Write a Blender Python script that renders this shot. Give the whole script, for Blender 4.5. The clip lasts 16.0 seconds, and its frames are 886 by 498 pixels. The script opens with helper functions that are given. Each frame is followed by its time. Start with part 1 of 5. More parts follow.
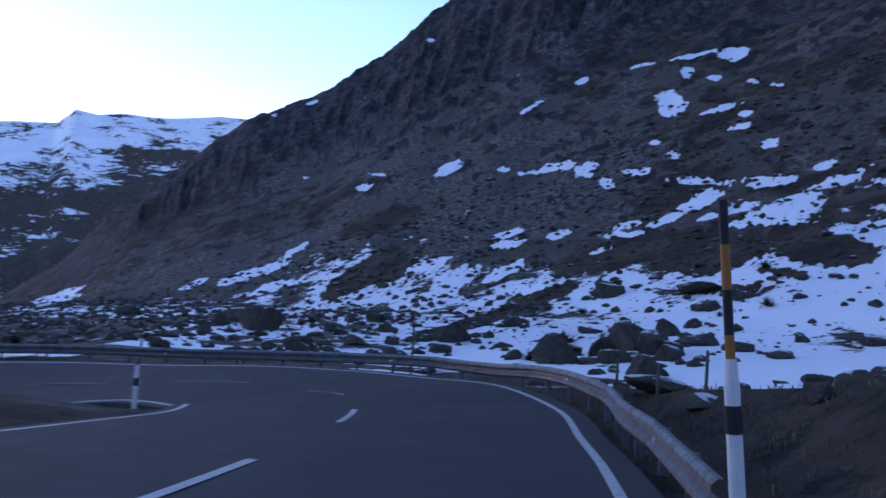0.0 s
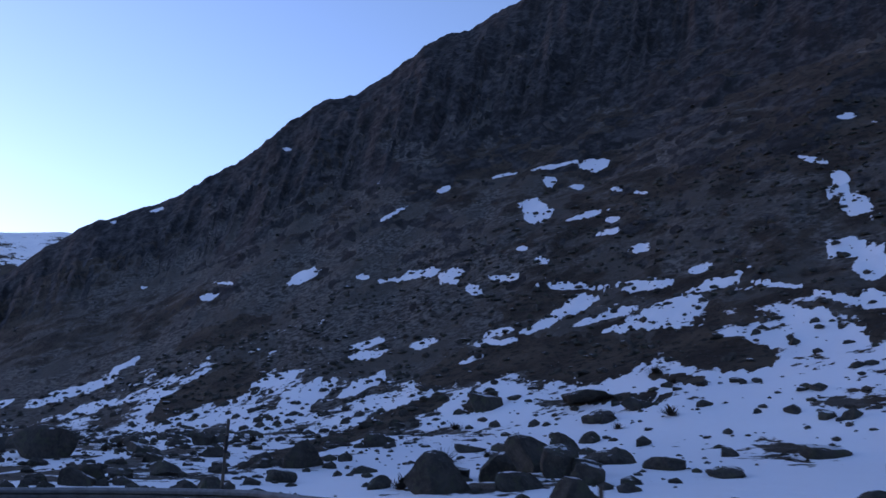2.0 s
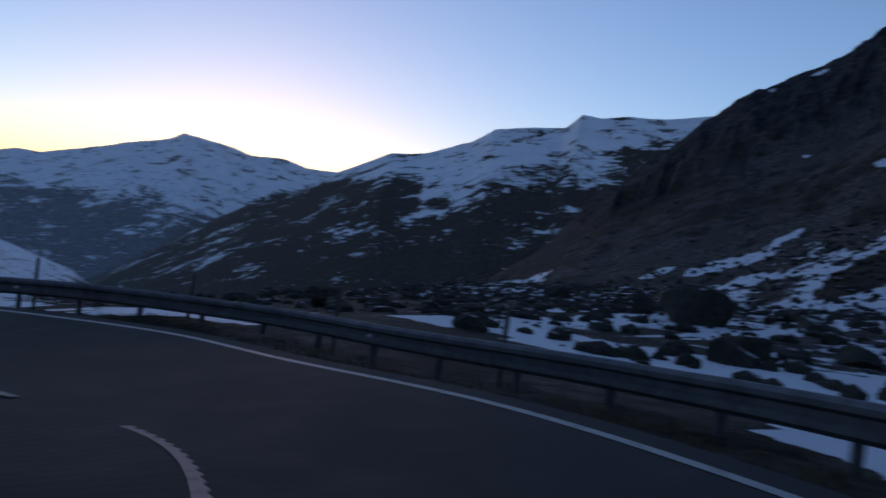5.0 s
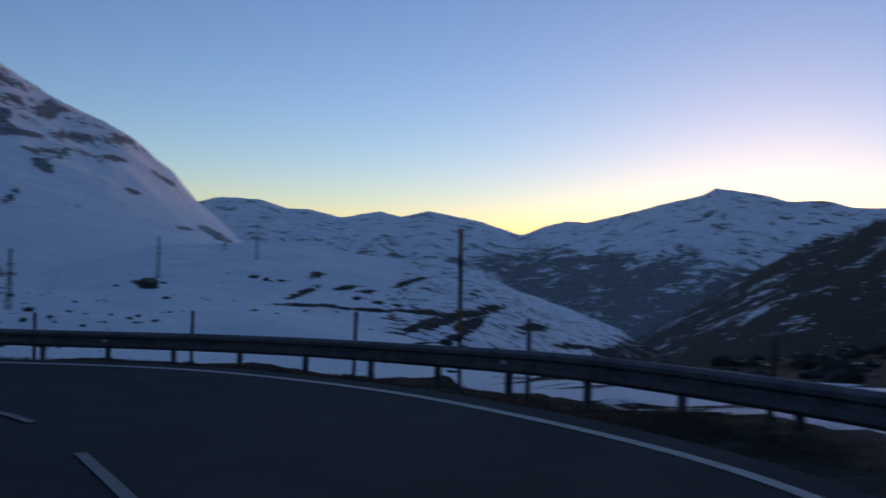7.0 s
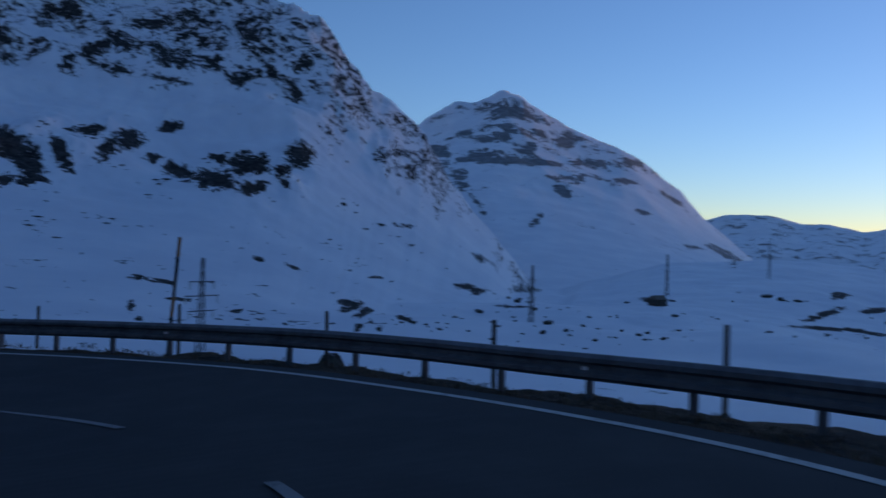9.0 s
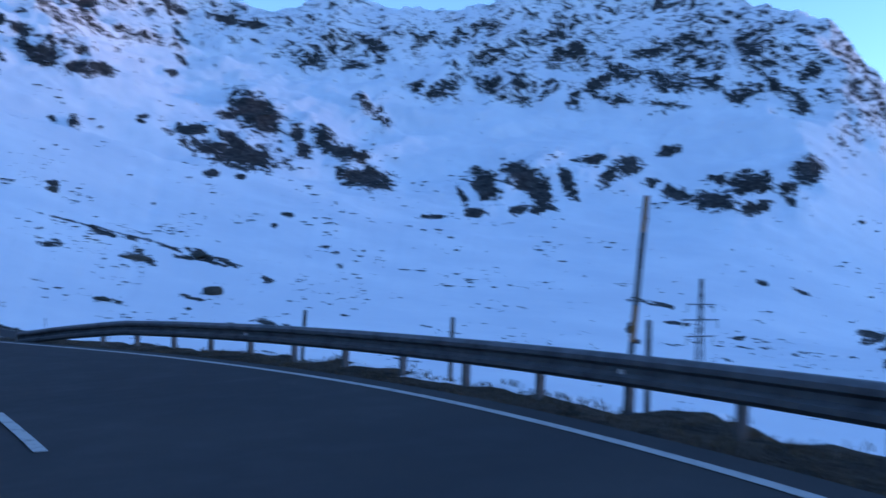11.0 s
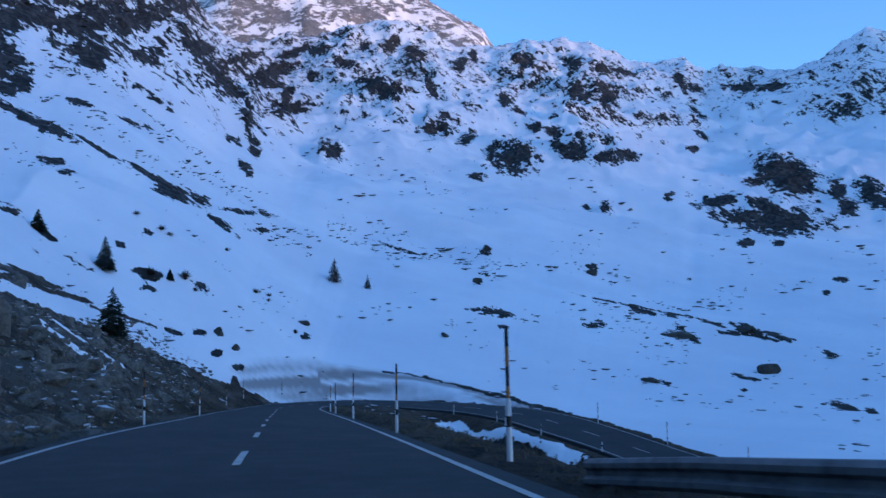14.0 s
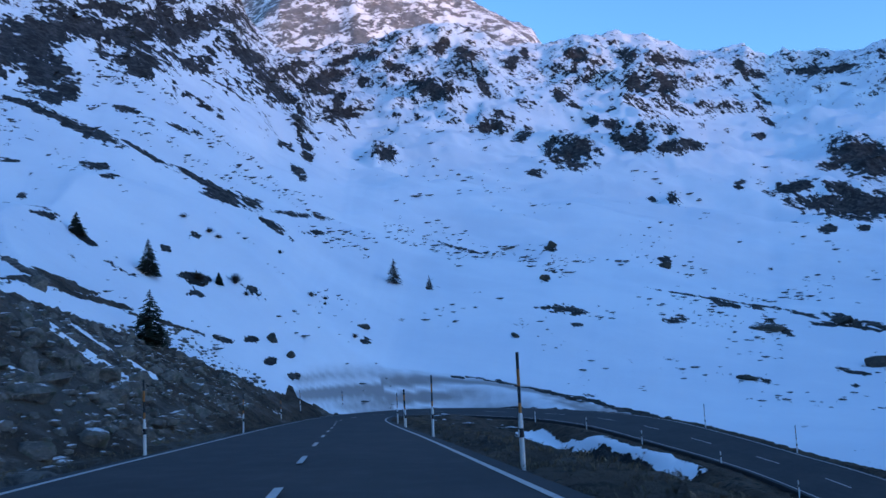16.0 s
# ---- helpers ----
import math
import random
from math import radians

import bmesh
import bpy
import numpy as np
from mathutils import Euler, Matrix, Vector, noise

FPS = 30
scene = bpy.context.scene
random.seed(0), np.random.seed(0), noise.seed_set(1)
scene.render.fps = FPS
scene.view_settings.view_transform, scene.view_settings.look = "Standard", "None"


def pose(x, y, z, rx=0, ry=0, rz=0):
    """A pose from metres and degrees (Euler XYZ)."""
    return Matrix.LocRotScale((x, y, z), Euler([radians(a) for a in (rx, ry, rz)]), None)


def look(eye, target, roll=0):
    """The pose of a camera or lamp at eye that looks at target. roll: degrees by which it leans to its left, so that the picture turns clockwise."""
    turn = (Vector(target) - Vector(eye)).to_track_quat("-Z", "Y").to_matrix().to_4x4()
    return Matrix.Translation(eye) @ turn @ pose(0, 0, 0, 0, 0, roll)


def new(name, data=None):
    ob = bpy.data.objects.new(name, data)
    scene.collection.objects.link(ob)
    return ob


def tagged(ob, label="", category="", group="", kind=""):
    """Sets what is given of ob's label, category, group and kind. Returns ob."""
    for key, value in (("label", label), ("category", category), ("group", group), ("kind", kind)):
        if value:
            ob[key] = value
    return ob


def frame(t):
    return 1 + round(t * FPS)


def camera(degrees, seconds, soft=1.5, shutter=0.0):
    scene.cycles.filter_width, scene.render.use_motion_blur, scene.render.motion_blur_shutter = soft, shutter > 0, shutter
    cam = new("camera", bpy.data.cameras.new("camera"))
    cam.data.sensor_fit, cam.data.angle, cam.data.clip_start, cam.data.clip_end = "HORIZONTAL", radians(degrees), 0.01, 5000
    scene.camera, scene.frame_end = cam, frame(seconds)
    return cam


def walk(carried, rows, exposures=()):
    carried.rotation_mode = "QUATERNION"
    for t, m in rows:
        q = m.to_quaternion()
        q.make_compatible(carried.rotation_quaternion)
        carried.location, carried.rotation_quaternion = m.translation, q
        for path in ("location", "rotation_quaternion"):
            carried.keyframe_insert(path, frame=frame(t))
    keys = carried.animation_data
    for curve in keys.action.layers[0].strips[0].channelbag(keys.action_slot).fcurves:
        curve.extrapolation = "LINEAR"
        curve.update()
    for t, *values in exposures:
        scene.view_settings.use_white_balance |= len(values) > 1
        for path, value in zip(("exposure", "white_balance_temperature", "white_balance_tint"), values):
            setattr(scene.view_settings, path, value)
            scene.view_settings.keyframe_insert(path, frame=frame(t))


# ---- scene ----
# the car's way round the hairpin: seconds, place, heading, tilt and lean in degrees
WAY = (
    (0.0, -16.09, -10.38, 3.59, -17.84, 2.67, 3.89),
    (0.5, -13.99, -11.31, 3.40, -21.86, 4.00, 3.57),
    (1.0, -12.05, -12.12, 3.27, -25.54, 7.20, 3.58),
    (1.5, -10.06, -12.84, 3.15, -27.78, 10.32, 3.38),
    (2.0, -8.07, -13.46, 2.99, -27.07, 11.51, 3.05),
    (2.5, -6.09, -14.02, 2.80, -25.76, 11.88, 3.52),
    (3.0, -4.22, -14.43, 2.64, -22.14, 11.48, 4.53),
    (3.5, -2.54, -14.77, 2.50, -14.47, 9.14, 5.41),
    (4.0, -1.12, -15.12, 2.41, -4.55, 5.51, 5.70),
    (4.2, -0.51, -15.16, 2.37, -0.30, 3.99, 5.71),
    (4.5, 0.47, -15.08, 2.30, 5.84, 1.92, 5.95),
    (4.7, 1.18, -14.86, 2.27, 9.52, 0.81, 6.60),
    (6.8, 7.64, -11.02, 1.85, 46.81, 0.33, 2.60),
    (7.0, 8.18, -10.48, 1.77, 50.52, 0.39, 2.33),
    (7.5, 9.34, -8.96, 1.61, 59.85, 0.23, 1.63),
    (8.0, 10.30, -7.31, 1.44, 68.70, 0.06, 1.04),
    (8.2, 10.58, -6.64, 1.39, 71.96, -0.02, 1.47),
    (10.3, 10.71, 0.80, 0.78, 104.14, 0.38, 1.33),
    (10.4, 10.57, 1.21, 0.75, 105.85, 0.35, 1.37),
    (10.5, 10.42, 1.62, 0.72, 107.70, 0.39, 1.49),
    (11.0, 9.48, 3.63, 0.58, 117.22, 0.87, 1.99),
    (11.5, 8.26, 5.41, 0.45, 125.35, 1.41, 2.29),
    (12.0, 6.65, 7.06, 0.33, 133.72, 1.61, 2.24),
    (12.5, 4.74, 8.63, 0.21, 142.79, 2.65, 2.35),
    (13.0, 2.56, 9.91, 0.10, 148.56, 4.08, 2.16),
    (13.5, 0.26, 10.98, -0.04, 150.78, 5.29, 0.72),
    (14.0, -2.06, 11.88, -0.17, 152.13, 5.86, -0.73),
    (14.5, -4.42, 12.68, -0.30, 153.64, 6.39, -1.66),
    (15.0, -6.83, 13.42, -0.45, 155.23, 6.73, -1.50),
    (15.2, -7.79, 13.75, -0.51, 155.71, 6.75, -1.57),
    (15.5, -9.25, 14.26, -0.62, 156.24, 6.68, -1.71),
    (16.0, -11.69, 15.11, -0.77, 155.96, 6.36, -2.54),
)
cam = camera(55.53, 16.0, soft=1.5, shutter=0.5)
PATH = []
for t, x, y, z, heading, tilt, lean in WAY:
    h, p = radians(heading), radians(tilt)
    way = (math.cos(h) * math.cos(p), math.sin(h) * math.cos(p), math.sin(p))
    PATH.append((t, look((x, y, z), (x + way[0], y + way[1], z + way[2]), lean)))
EXPOSURES = ((0.0, 3.78, 7700, 36), (1.0, 3.72, 8000, 36), (2.0, 3.33, 8400, 35), (3.0, 3.0, 9000, 33), (4.7, 2.17, 8200, 24), (7.0, 1.85, 7800, 24), (8.2, 1.8, 7050, 22), (10.3, 3.2, 6500, 20), (11.0, 3.74, 6600, 18), (11.7, 3.47, 6450, 15), (12.5, 3.5, 6480, 13), (13.5, 3.37, 6300, 12), (14.2, 3.5, 6300, 12), (16.0, 3.54, 6320, 11))
walk(cam, PATH, EXPOSURES)

# ---- world, sun ----
SUN_AZ, SUN_EL = radians(28), radians(0.5)
world = bpy.data.worlds.new("world")
scene.world = world
world.use_nodes = True
wn = world.node_tree.nodes
sky = wn.new("ShaderNodeTexSky")
sky.sky_type, sky.sun_disc = "NISHITA", False
sky.sun_elevation, sky.sun_rotation = SUN_EL, radians(90) - SUN_AZ
sky.altitude, sky.air_density, sky.dust_density, sky.ozone_density = 2200, 1.0, 1.0, 3.0
wn["Background"].inputs["Strength"].default_value = 0.15
world.node_tree.links.new(sky.outputs["Color"], wn["Background"].inputs["Color"])
sun = new("sun", bpy.data.lights.new("sun", "SUN"))
sun.data.energy, sun.data.angle, sun.data.color = 0.3, radians(9), (1.0, 0.62, 0.5)
sun.matrix_world = look((0, 0, 0), (-math.cos(SUN_AZ) * math.cos(SUN_EL), -math.sin(SUN_AZ) * math.cos(SUN_EL), -math.sin(SUN_EL)))


# ---- materials ----
class Mat:
    """A node material with short calls."""

    def __init__(self, name, rough=0.8, metal=0.0, spec=0.3):
        self.m = bpy.data.materials.new(name)
        self.m.use_nodes = True
        self.n, self.l = self.m.node_tree.nodes, self.m.node_tree.links
        self.b = self.n["Principled BSDF"]
        self.b.inputs["Roughness"].default_value = rough
        self.b.inputs["Metallic"].default_value = metal
        self.b.inputs["Specular IOR Level"].default_value = spec
        self.geo = self.n.new("ShaderNodeNewGeometry")
        self.pos = self.geo.outputs["Position"]

    def put(self, socket, value):
        if isinstance(value, (int, float)):
            socket.default_value = value
        elif isinstance(value, (tuple, list)):
            socket.default_value = (*value, 1.0)[:4] if len(value) == 3 and socket.type == "RGBA" else value
        else:
            self.l.new(value, socket)

    def noise(self, scale, detail=4.0, rough=0.55, at=None, distort=0.0):
        t = self.n.new("ShaderNodeTexNoise")
        t.inputs["Scale"].default_value, t.inputs["Detail"].default_value = scale, detail
        t.inputs["Roughness"].default_value, t.inputs["Distortion"].default_value = rough, distort
        self.put(t.inputs["Vector"], at if at is not None else self.pos)
        return t.outputs["Fac"]

    def voronoi(self, scale, at=None, out="Distance"):
        t = self.n.new("ShaderNodeTexVoronoi")
        t.inputs["Scale"].default_value = scale
        self.put(t.inputs["Vector"], at if at is not None else self.pos)
        return t.outputs[out]

    def stretch(self, sx, sy, sz):
        t = self.n.new("ShaderNodeVectorMath")
        t.operation = "MULTIPLY"
        self.put(t.inputs[0], self.pos)
        t.inputs[1].default_value = (sx, sy, sz)
        return t.outputs[0]

    def strata(self, degrees, sx, sz):
        """Coordinates along and across beds that dip to the north-east."""
        t = self.n.new("ShaderNodeVectorRotate")
        self.put(t.inputs["Vector"], self.pos)
        t.inputs["Axis"].default_value, t.inputs["Angle"].default_value = (-0.707, 0.707, 0), radians(degrees)
        k = self.n.new("ShaderNodeVectorMath")
        k.operation = "MULTIPLY"
        self.put(k.inputs[0], t.outputs[0])
        k.inputs[1].default_value = (sx, sx, sz)
        return k.outputs[0]

    def math(self, op, a, b=0.0, c=0.0, clamp=False):
        t = self.n.new("ShaderNodeMath")
        t.operation, t.use_clamp = op, clamp
        for k, v in enumerate((a, b, c)):
            self.put(t.inputs[k], v)
        return t.outputs[0]

    def step(self, v, lo, hi, a=0.0, b=1.0):
        t = self.n.new("ShaderNodeMapRange")
        t.interpolation_type = "SMOOTHSTEP"
        for k, x in zip(("Value", "From Min", "From Max", "To Min", "To Max"), (v, lo, hi, a, b)):
            self.put(t.inputs[k], x)
        return t.outputs[0]

    def mix(self, f, a, b):
        t = self.n.new("ShaderNodeMix")
        t.data_type = "RGBA"
        self.put(t.inputs[0], f)
        self.put(t.inputs[6], a)
        self.put(t.inputs[7], b)
        return t.outputs[2]

    def attr(self, name):
        t = self.n.new("ShaderNodeAttribute")
        t.attribute_name = name
        return t.outputs["Fac"]

    def up(self):
        t = self.n.new("ShaderNodeSeparateXYZ")
        self.l.new(self.geo.outputs["Normal"], t.inputs[0])
        return t.outputs[2]

    def random(self):
        t = self.n.new("ShaderNodeObjectInfo")
        return t.outputs["Random"]

    def island(self):
        return self.geo.outputs["Random Per Island"]

    def bump(self, h, strength=0.5, dist=0.02, under=None):
        t = self.n.new("ShaderNodeBump")
        t.inputs["Strength"].default_value, t.inputs["Distance"].default_value = strength, dist
        self.l.new(h, t.inputs["Height"])
        if under is not None:
            self.l.new(under, t.inputs["Normal"])
        self.l.new(t.outputs[0], self.b.inputs["Normal"])
        return t.outputs[0]

    def colour(self, c):
        self.put(self.b.inputs["Base Color"], c)
        return self

    def gloss(self, r):
        self.put(self.b.inputs["Roughness"], r)
        return self


def asphalt_material():
    m = Mat("asphalt", 0.85, spec=0.18)
    grain, patch, wear = m.noise(90, 3), m.noise(0.35, 5), m.noise(1.7, 4)
    base = m.mix(m.step(patch, 0.3, 0.7), (0.030, 0.031, 0.034), (0.045, 0.044, 0.044))
    base = m.mix(m.math("MULTIPLY", m.step(wear, 0.5, 0.75), 0.35), base, (0.062, 0.060, 0.057))
    m.colour(m.mix(m.math("MULTIPLY", grain, 0.3), base, (0.085, 0.085, 0.085)))
    m.gloss(m.step(wear, 0.2, 0.8, 0.78, 0.95))
    m.bump(grain, 0.4, 0.006)
    return m.m


def paint_material(name="road_paint", c=(0.46, 0.45, 0.425)):
    m = Mat(name, 0.6)
    wear = m.noise(7, 5, 0.7)
    m.colour(m.mix(m.step(wear, 0.5, 0.72), c, tuple(0.45 * v for v in c)))
    m.bump(m.noise(60, 3), 0.3, 0.003)
    return m.m


def ground_material():
    """Snow, scree, rock and dry turf, shared out by the sheet's own attributes."""
    m = Mat("mountain_ground", 0.85, spec=0.2)
    fine, mid, big = m.noise(1.6, 6, 0.62), m.noise(0.22, 6, 0.6), m.noise(0.03, 6, 0.6)
    far = m.noise(0.07, 8, 0.62)

    def centred(v, k):
        return m.math("MULTIPLY", m.math("SUBTRACT", v, 0.5), k)

    # bare ground: turf, scree, layered rock
    turf = m.mix(m.step(mid, 0.35, 0.65), (0.046, 0.032, 0.023), (0.106, 0.076, 0.053))
    turf = m.mix(m.step(fine, 0.5, 0.66), turf, (0.015, 0.014, 0.010))
    turf = m.mix(m.math("MULTIPLY", m.step(m.noise(3.2, 4, 0.7), 0.6, 0.68), 0.6), turf, (0.135, 0.115, 0.095))
    scree = m.mix(m.step(fine, 0.4, 0.62), (0.056, 0.048, 0.041), (0.200, 0.178, 0.155))
    scree = m.mix(m.step(m.noise(0.12, 5), 0.4, 0.65), scree, (0.100, 0.085, 0.070))
    ledge = m.noise(0.11, 5, 0.6, at=m.strata(24, 1, 2.6))
    rib = m.noise(0.22, 7, 0.7, at=m.stretch(1, 1, 0.3))
    rock = m.mix(m.step(m.noise(0.6, 8, 0.72), 0.38, 0.66), (0.020, 0.0195, 0.020), (0.095, 0.089, 0.086))
    rock = m.mix(m.math("MULTIPLY", m.step(rib, 0.46, 0.62), 0.85), rock, (0.021, 0.019, 0.017))
    rock = m.mix(m.math("MULTIPLY", m.step(ledge, 0.58, 0.7), 0.5), rock, (0.11, 0.104, 0.10))
    bare = m.mix(m.step(m.math("ADD", m.attr("scree"), m.math("ADD", centred(mid, 1.2), centred(big, 1.7))), 0.42, 0.58), turf, scree)
    bare = m.mix(m.step(m.math("ADD", m.attr("rock"), m.math("ADD", centred(far, 0.9), centred(rib, 0.5))), 0.42, 0.55), bare, rock)
    # distance haze, painted as a pale mottle into the colour of far bare ground
    haze_pale = m.math("MULTIPLY", m.attr("haze_pale"), m.step(m.noise(0.09, 8, 0.75), 0.3, 0.7, 0.35, 1.0))
    bare = m.mix(haze_pale, bare, (0.78, 0.80, 0.84))
    # snow lies by the attribute, broken by ledges and stones; coarser far off
    near = m.math("ADD", centred(m.noise(0.3, 5, 0.6), 1.1), m.math("ADD", centred(ledge, 1.7), m.math("MULTIPLY", centred(fine, 0.8), m.attr("detail"))))
    broad = m.math("ADD", centred(m.noise(0.012, 9, 0.68), 2.2), centred(m.noise(0.02, 9, 0.7, at=m.strata(14, 1, 2.6)), 1.8))
    edge = m.math("ADD", m.math("MULTIPLY", near, m.step(m.attr("far"), 0, 1, 1, 0.35)), m.math("MULTIPLY", broad, m.attr("far")))
    edge = m.math("ADD", edge, centred(far, 0.6))
    gully = m.noise(0.11, 5, 0.58, at=m.strata(-50, 1, 3.0))
    slabs = m.math("MULTIPLY", m.step(m.attr("snow"), 0.8, 0.97, 1, 0.2), m.step(m.attr("detail"), 0, 1, 1, 0.2))
    edge = m.math("ADD", edge, m.math("MULTIPLY", m.math("MULTIPLY", centred(gully, 2.0), slabs), m.step(m.attr("far"), 0, 1, 1, 0.15)))
    chips = m.noise(0.42, 4, 0.65, at=m.strata(-40, 1, 2.4))
    chips = m.math("MULTIPLY", m.math("MULTIPLY", centred(chips, 2.2), m.step(m.attr("snow"), 0.75, 0.95, 1, 0.1)), m.step(m.attr("snow"), -0.4, 0.0))
    edge = m.math("ADD", edge, m.math("MULTIPLY", m.math("MULTIPLY", chips, m.attr("upper")), m.step(m.attr("far"), 0, 1, 1, 0.0)))
    edge = m.math("ADD", edge, m.math("MULTIPLY", centred(m.noise(0.09, 8, 0.75), 1.3), m.attr("far")))
    edge = m.math("ADD", edge, m.math("MULTIPLY", centred(m.noise(0.5, 4, 0.7), 0.65), m.step(m.attr("far"), 0, 1, 1, 0.2)))
    snow = m.step(m.math("ADD", m.attr("snow"), edge), 0.47, 0.53)
    white = m.mix(m.step(big, 0.35, 0.7), (0.78, 0.80, 0.84), (0.88, 0.89, 0.91))
    soil = m.step(m.math("ADD", m.attr("dirt"), centred(m.noise(0.5, 6, 0.65), 0.3)), 0.1, 0.85, 0, 0.92)
    white = m.mix(soil, white, (0.27, 0.245, 0.235))
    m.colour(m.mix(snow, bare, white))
    m.gloss(m.step(snow, 0.0, 1.0, 0.9, 0.6))
    relief = m.math("MULTIPLY", m.noise(0.9, 8, 0.68), m.step(snow, 0, 1, 1.0, 0.10))
    relief = m.math("ADD", relief, m.math("MULTIPLY", ledge, m.step(snow, 0, 1, 1.6, 0.0)))
    m.bump(m.math("ADD", relief, m.math("MULTIPLY", snow, 0.25)), 0.9, 0.9)
    return m.m


def boulder_material(name="boulder_rock", k=1.0):
    m = Mat(name, 0.85, spec=0.25)
    a, b, vein = m.noise(1.3, 8, 0.7), m.noise(9, 6, 0.7), m.noise(0.8, 6, 0.65, at=m.strata(50, 1, 4))
    c = m.mix(m.step(a, 0.3, 0.7), (0.038 * k, 0.035 * k, 0.030 * k), (0.110 * k, 0.100 * k, 0.085 * k))
    c = m.mix(m.math("MULTIPLY", m.step(vein, 0.5, 0.62), 0.6), c, (0.026 * k, 0.026 * k, 0.024 * k))
    c = m.mix(m.math("MULTIPLY", m.step(b, 0.52, 0.68), 0.7), c, (0.158 * k, 0.143 * k, 0.118 * k))
    c = m.mix(m.math("MULTIPLY", m.step(m.noise(2.2, 6, 0.7), 0.5, 0.64), 0.8), c, (0.068, 0.078, 0.045))
    c = m.mix(m.math("MULTIPLY", m.island(), 0.2), c, (0.137 * k, 0.123 * k, 0.105 * k))
    snow = m.step(m.math("ADD", m.up(), m.math("MULTIPLY", m.math("SUBTRACT", a, 0.5), 0.8)), 0.95, 1.0)
    m.colour(m.mix(m.math("MULTIPLY", snow, 0.8), c, (0.82, 0.84, 0.87)))
    m.bump(m.math("ADD", m.math("ADD", a, vein), m.math("MULTIPLY", b, 0.35)), 1.0, 0.2)
    return m.m


def steel_material(name="galvanised_steel", c=(0.17, 0.175, 0.18), rough=0.6):
    m = Mat(name, rough, 0.6, 0.4)
    a = m.noise(3.0, 5, 0.6)
    m.colour(m.mix(m.step(a, 0.4, 0.75), c, tuple(x * 0.6 for x in c)))
    m.gloss(m.step(m.noise(9, 4), 0.3, 0.7, rough - 0.1, rough + 0.2))
    m.bump(m.noise(40, 3), 0.15, 0.002)
    return m.m


def wood_material():
    m = Mat("weathered_wood", 0.8)
    g = m.noise(6, 6, 0.6, at=m.stretch(6, 6, 0.5))
    m.colour(m.mix(m.step(g, 0.3, 0.7), (0.075, 0.062, 0.050), (0.17, 0.145, 0.12)))
    m.bump(g, 0.5, 0.01)
    return m.m


def plain(name, c, rough=0.6, metal=0.0, dirt=0.25):
    m = Mat(name, rough, metal)
    m.colour(m.mix(m.math("MULTIPLY", m.step(m.noise(5, 5, 0.65), 0.45, 0.75), dirt), c, tuple(x * 0.45 for x in c)))
    m.bump(m.noise(30, 3), 0.15, 0.003)
    return m.m


def needle_material():
    m = Mat("spruce_needles", 0.7)
    m.colour(m.mix(m.island(), (0.010, 0.018, 0.010), (0.028, 0.042, 0.020)))
    return m.m


ASPHALT, PAINT, GROUND, BOULDER = asphalt_material(), paint_material(), ground_material(), boulder_material(k=0.72)
WORN_PAINT = paint_material("worn_road_paint", (0.2, 0.195, 0.19))
PALE_ROCK = boulder_material("pale_rock", 1.85)
STEEL, WOOD, NEEDLES = steel_material(), wood_material(), needle_material()
WHITE, BLACK = plain("post_white", (0.72, 0.72, 0.70)), plain("post_black", (0.025, 0.025, 0.027))
ORANGE = plain("pole_orange", (0.42, 0.16, 0.04))
GLASS = plain("reflector", (0.75, 0.74, 0.70), 0.2, dirt=0.1)
BARK = plain("bark", (0.05, 0.037, 0.027), 0.9)


# ---- building helpers ----
def mesh_object(name, verts, faces, mat, parent=None, smooth=False):
    me = bpy.data.meshes.new(name)
    me.from_pydata([tuple(v) for v in verts], [], [tuple(f) for f in faces])
    me.materials.append(mat)
    if smooth:
        me.polygons.foreach_set("use_smooth", [True] * len(me.polygons))
    me.update()
    ob = new(name, me)
    ob.parent = parent
    return ob


def part(name, bm, material, parent, label="", smooth=False):
    me = bpy.data.meshes.new(name)
    bm.normal_update()
    bm.to_mesh(me)
    bm.free()
    me.materials.append(material)
    if smooth:
        me.polygons.foreach_set("use_smooth", [True] * len(me.polygons))
    ob = new(name, me)
    ob.parent = parent
    return tagged(ob, label)


def box_bm(sx, sy, sz, at=(0, 0, 0), bevel=0.0):
    bm = bmesh.new()
    bmesh.ops.create_cube(bm, size=1.0, matrix=Matrix.Translation(at) @ Matrix.Diagonal((sx, sy, sz, 1)))
    if bevel:
        bmesh.ops.bevel(bm, geom=bm.edges[:], offset=bevel, segments=1, affect="EDGES")
    return bm


def rod_bm(r0, r1, z0, z1, sides=10, bevel=0.0, at=(0, 0)):
    bm = bmesh.new()
    bmesh.ops.create_cone(bm, cap_ends=True, segments=sides, radius1=r0, radius2=r1, depth=z1 - z0, matrix=Matrix.Translation((at[0], at[1], (z0 + z1) / 2)))
    if bevel:
        bmesh.ops.bevel(bm, geom=[e for e in bm.edges if len(e.link_faces) == 2 and e.calc_face_angle(0) > 1.0], offset=bevel, segments=2, affect="EDGES")
    return bm


# ---- noise on arrays ----
def lattice(ix, iy, seed):
    h = (ix.astype(np.int64) * 374761393 + iy.astype(np.int64) * 668265263 + seed * 974634777) & 0xFFFFFFFF
    h = ((h ^ (h >> 13)) * 1274126177) & 0xFFFFFFFF
    return ((h ^ (h >> 16)) & 0xFFFF) / 65535.0


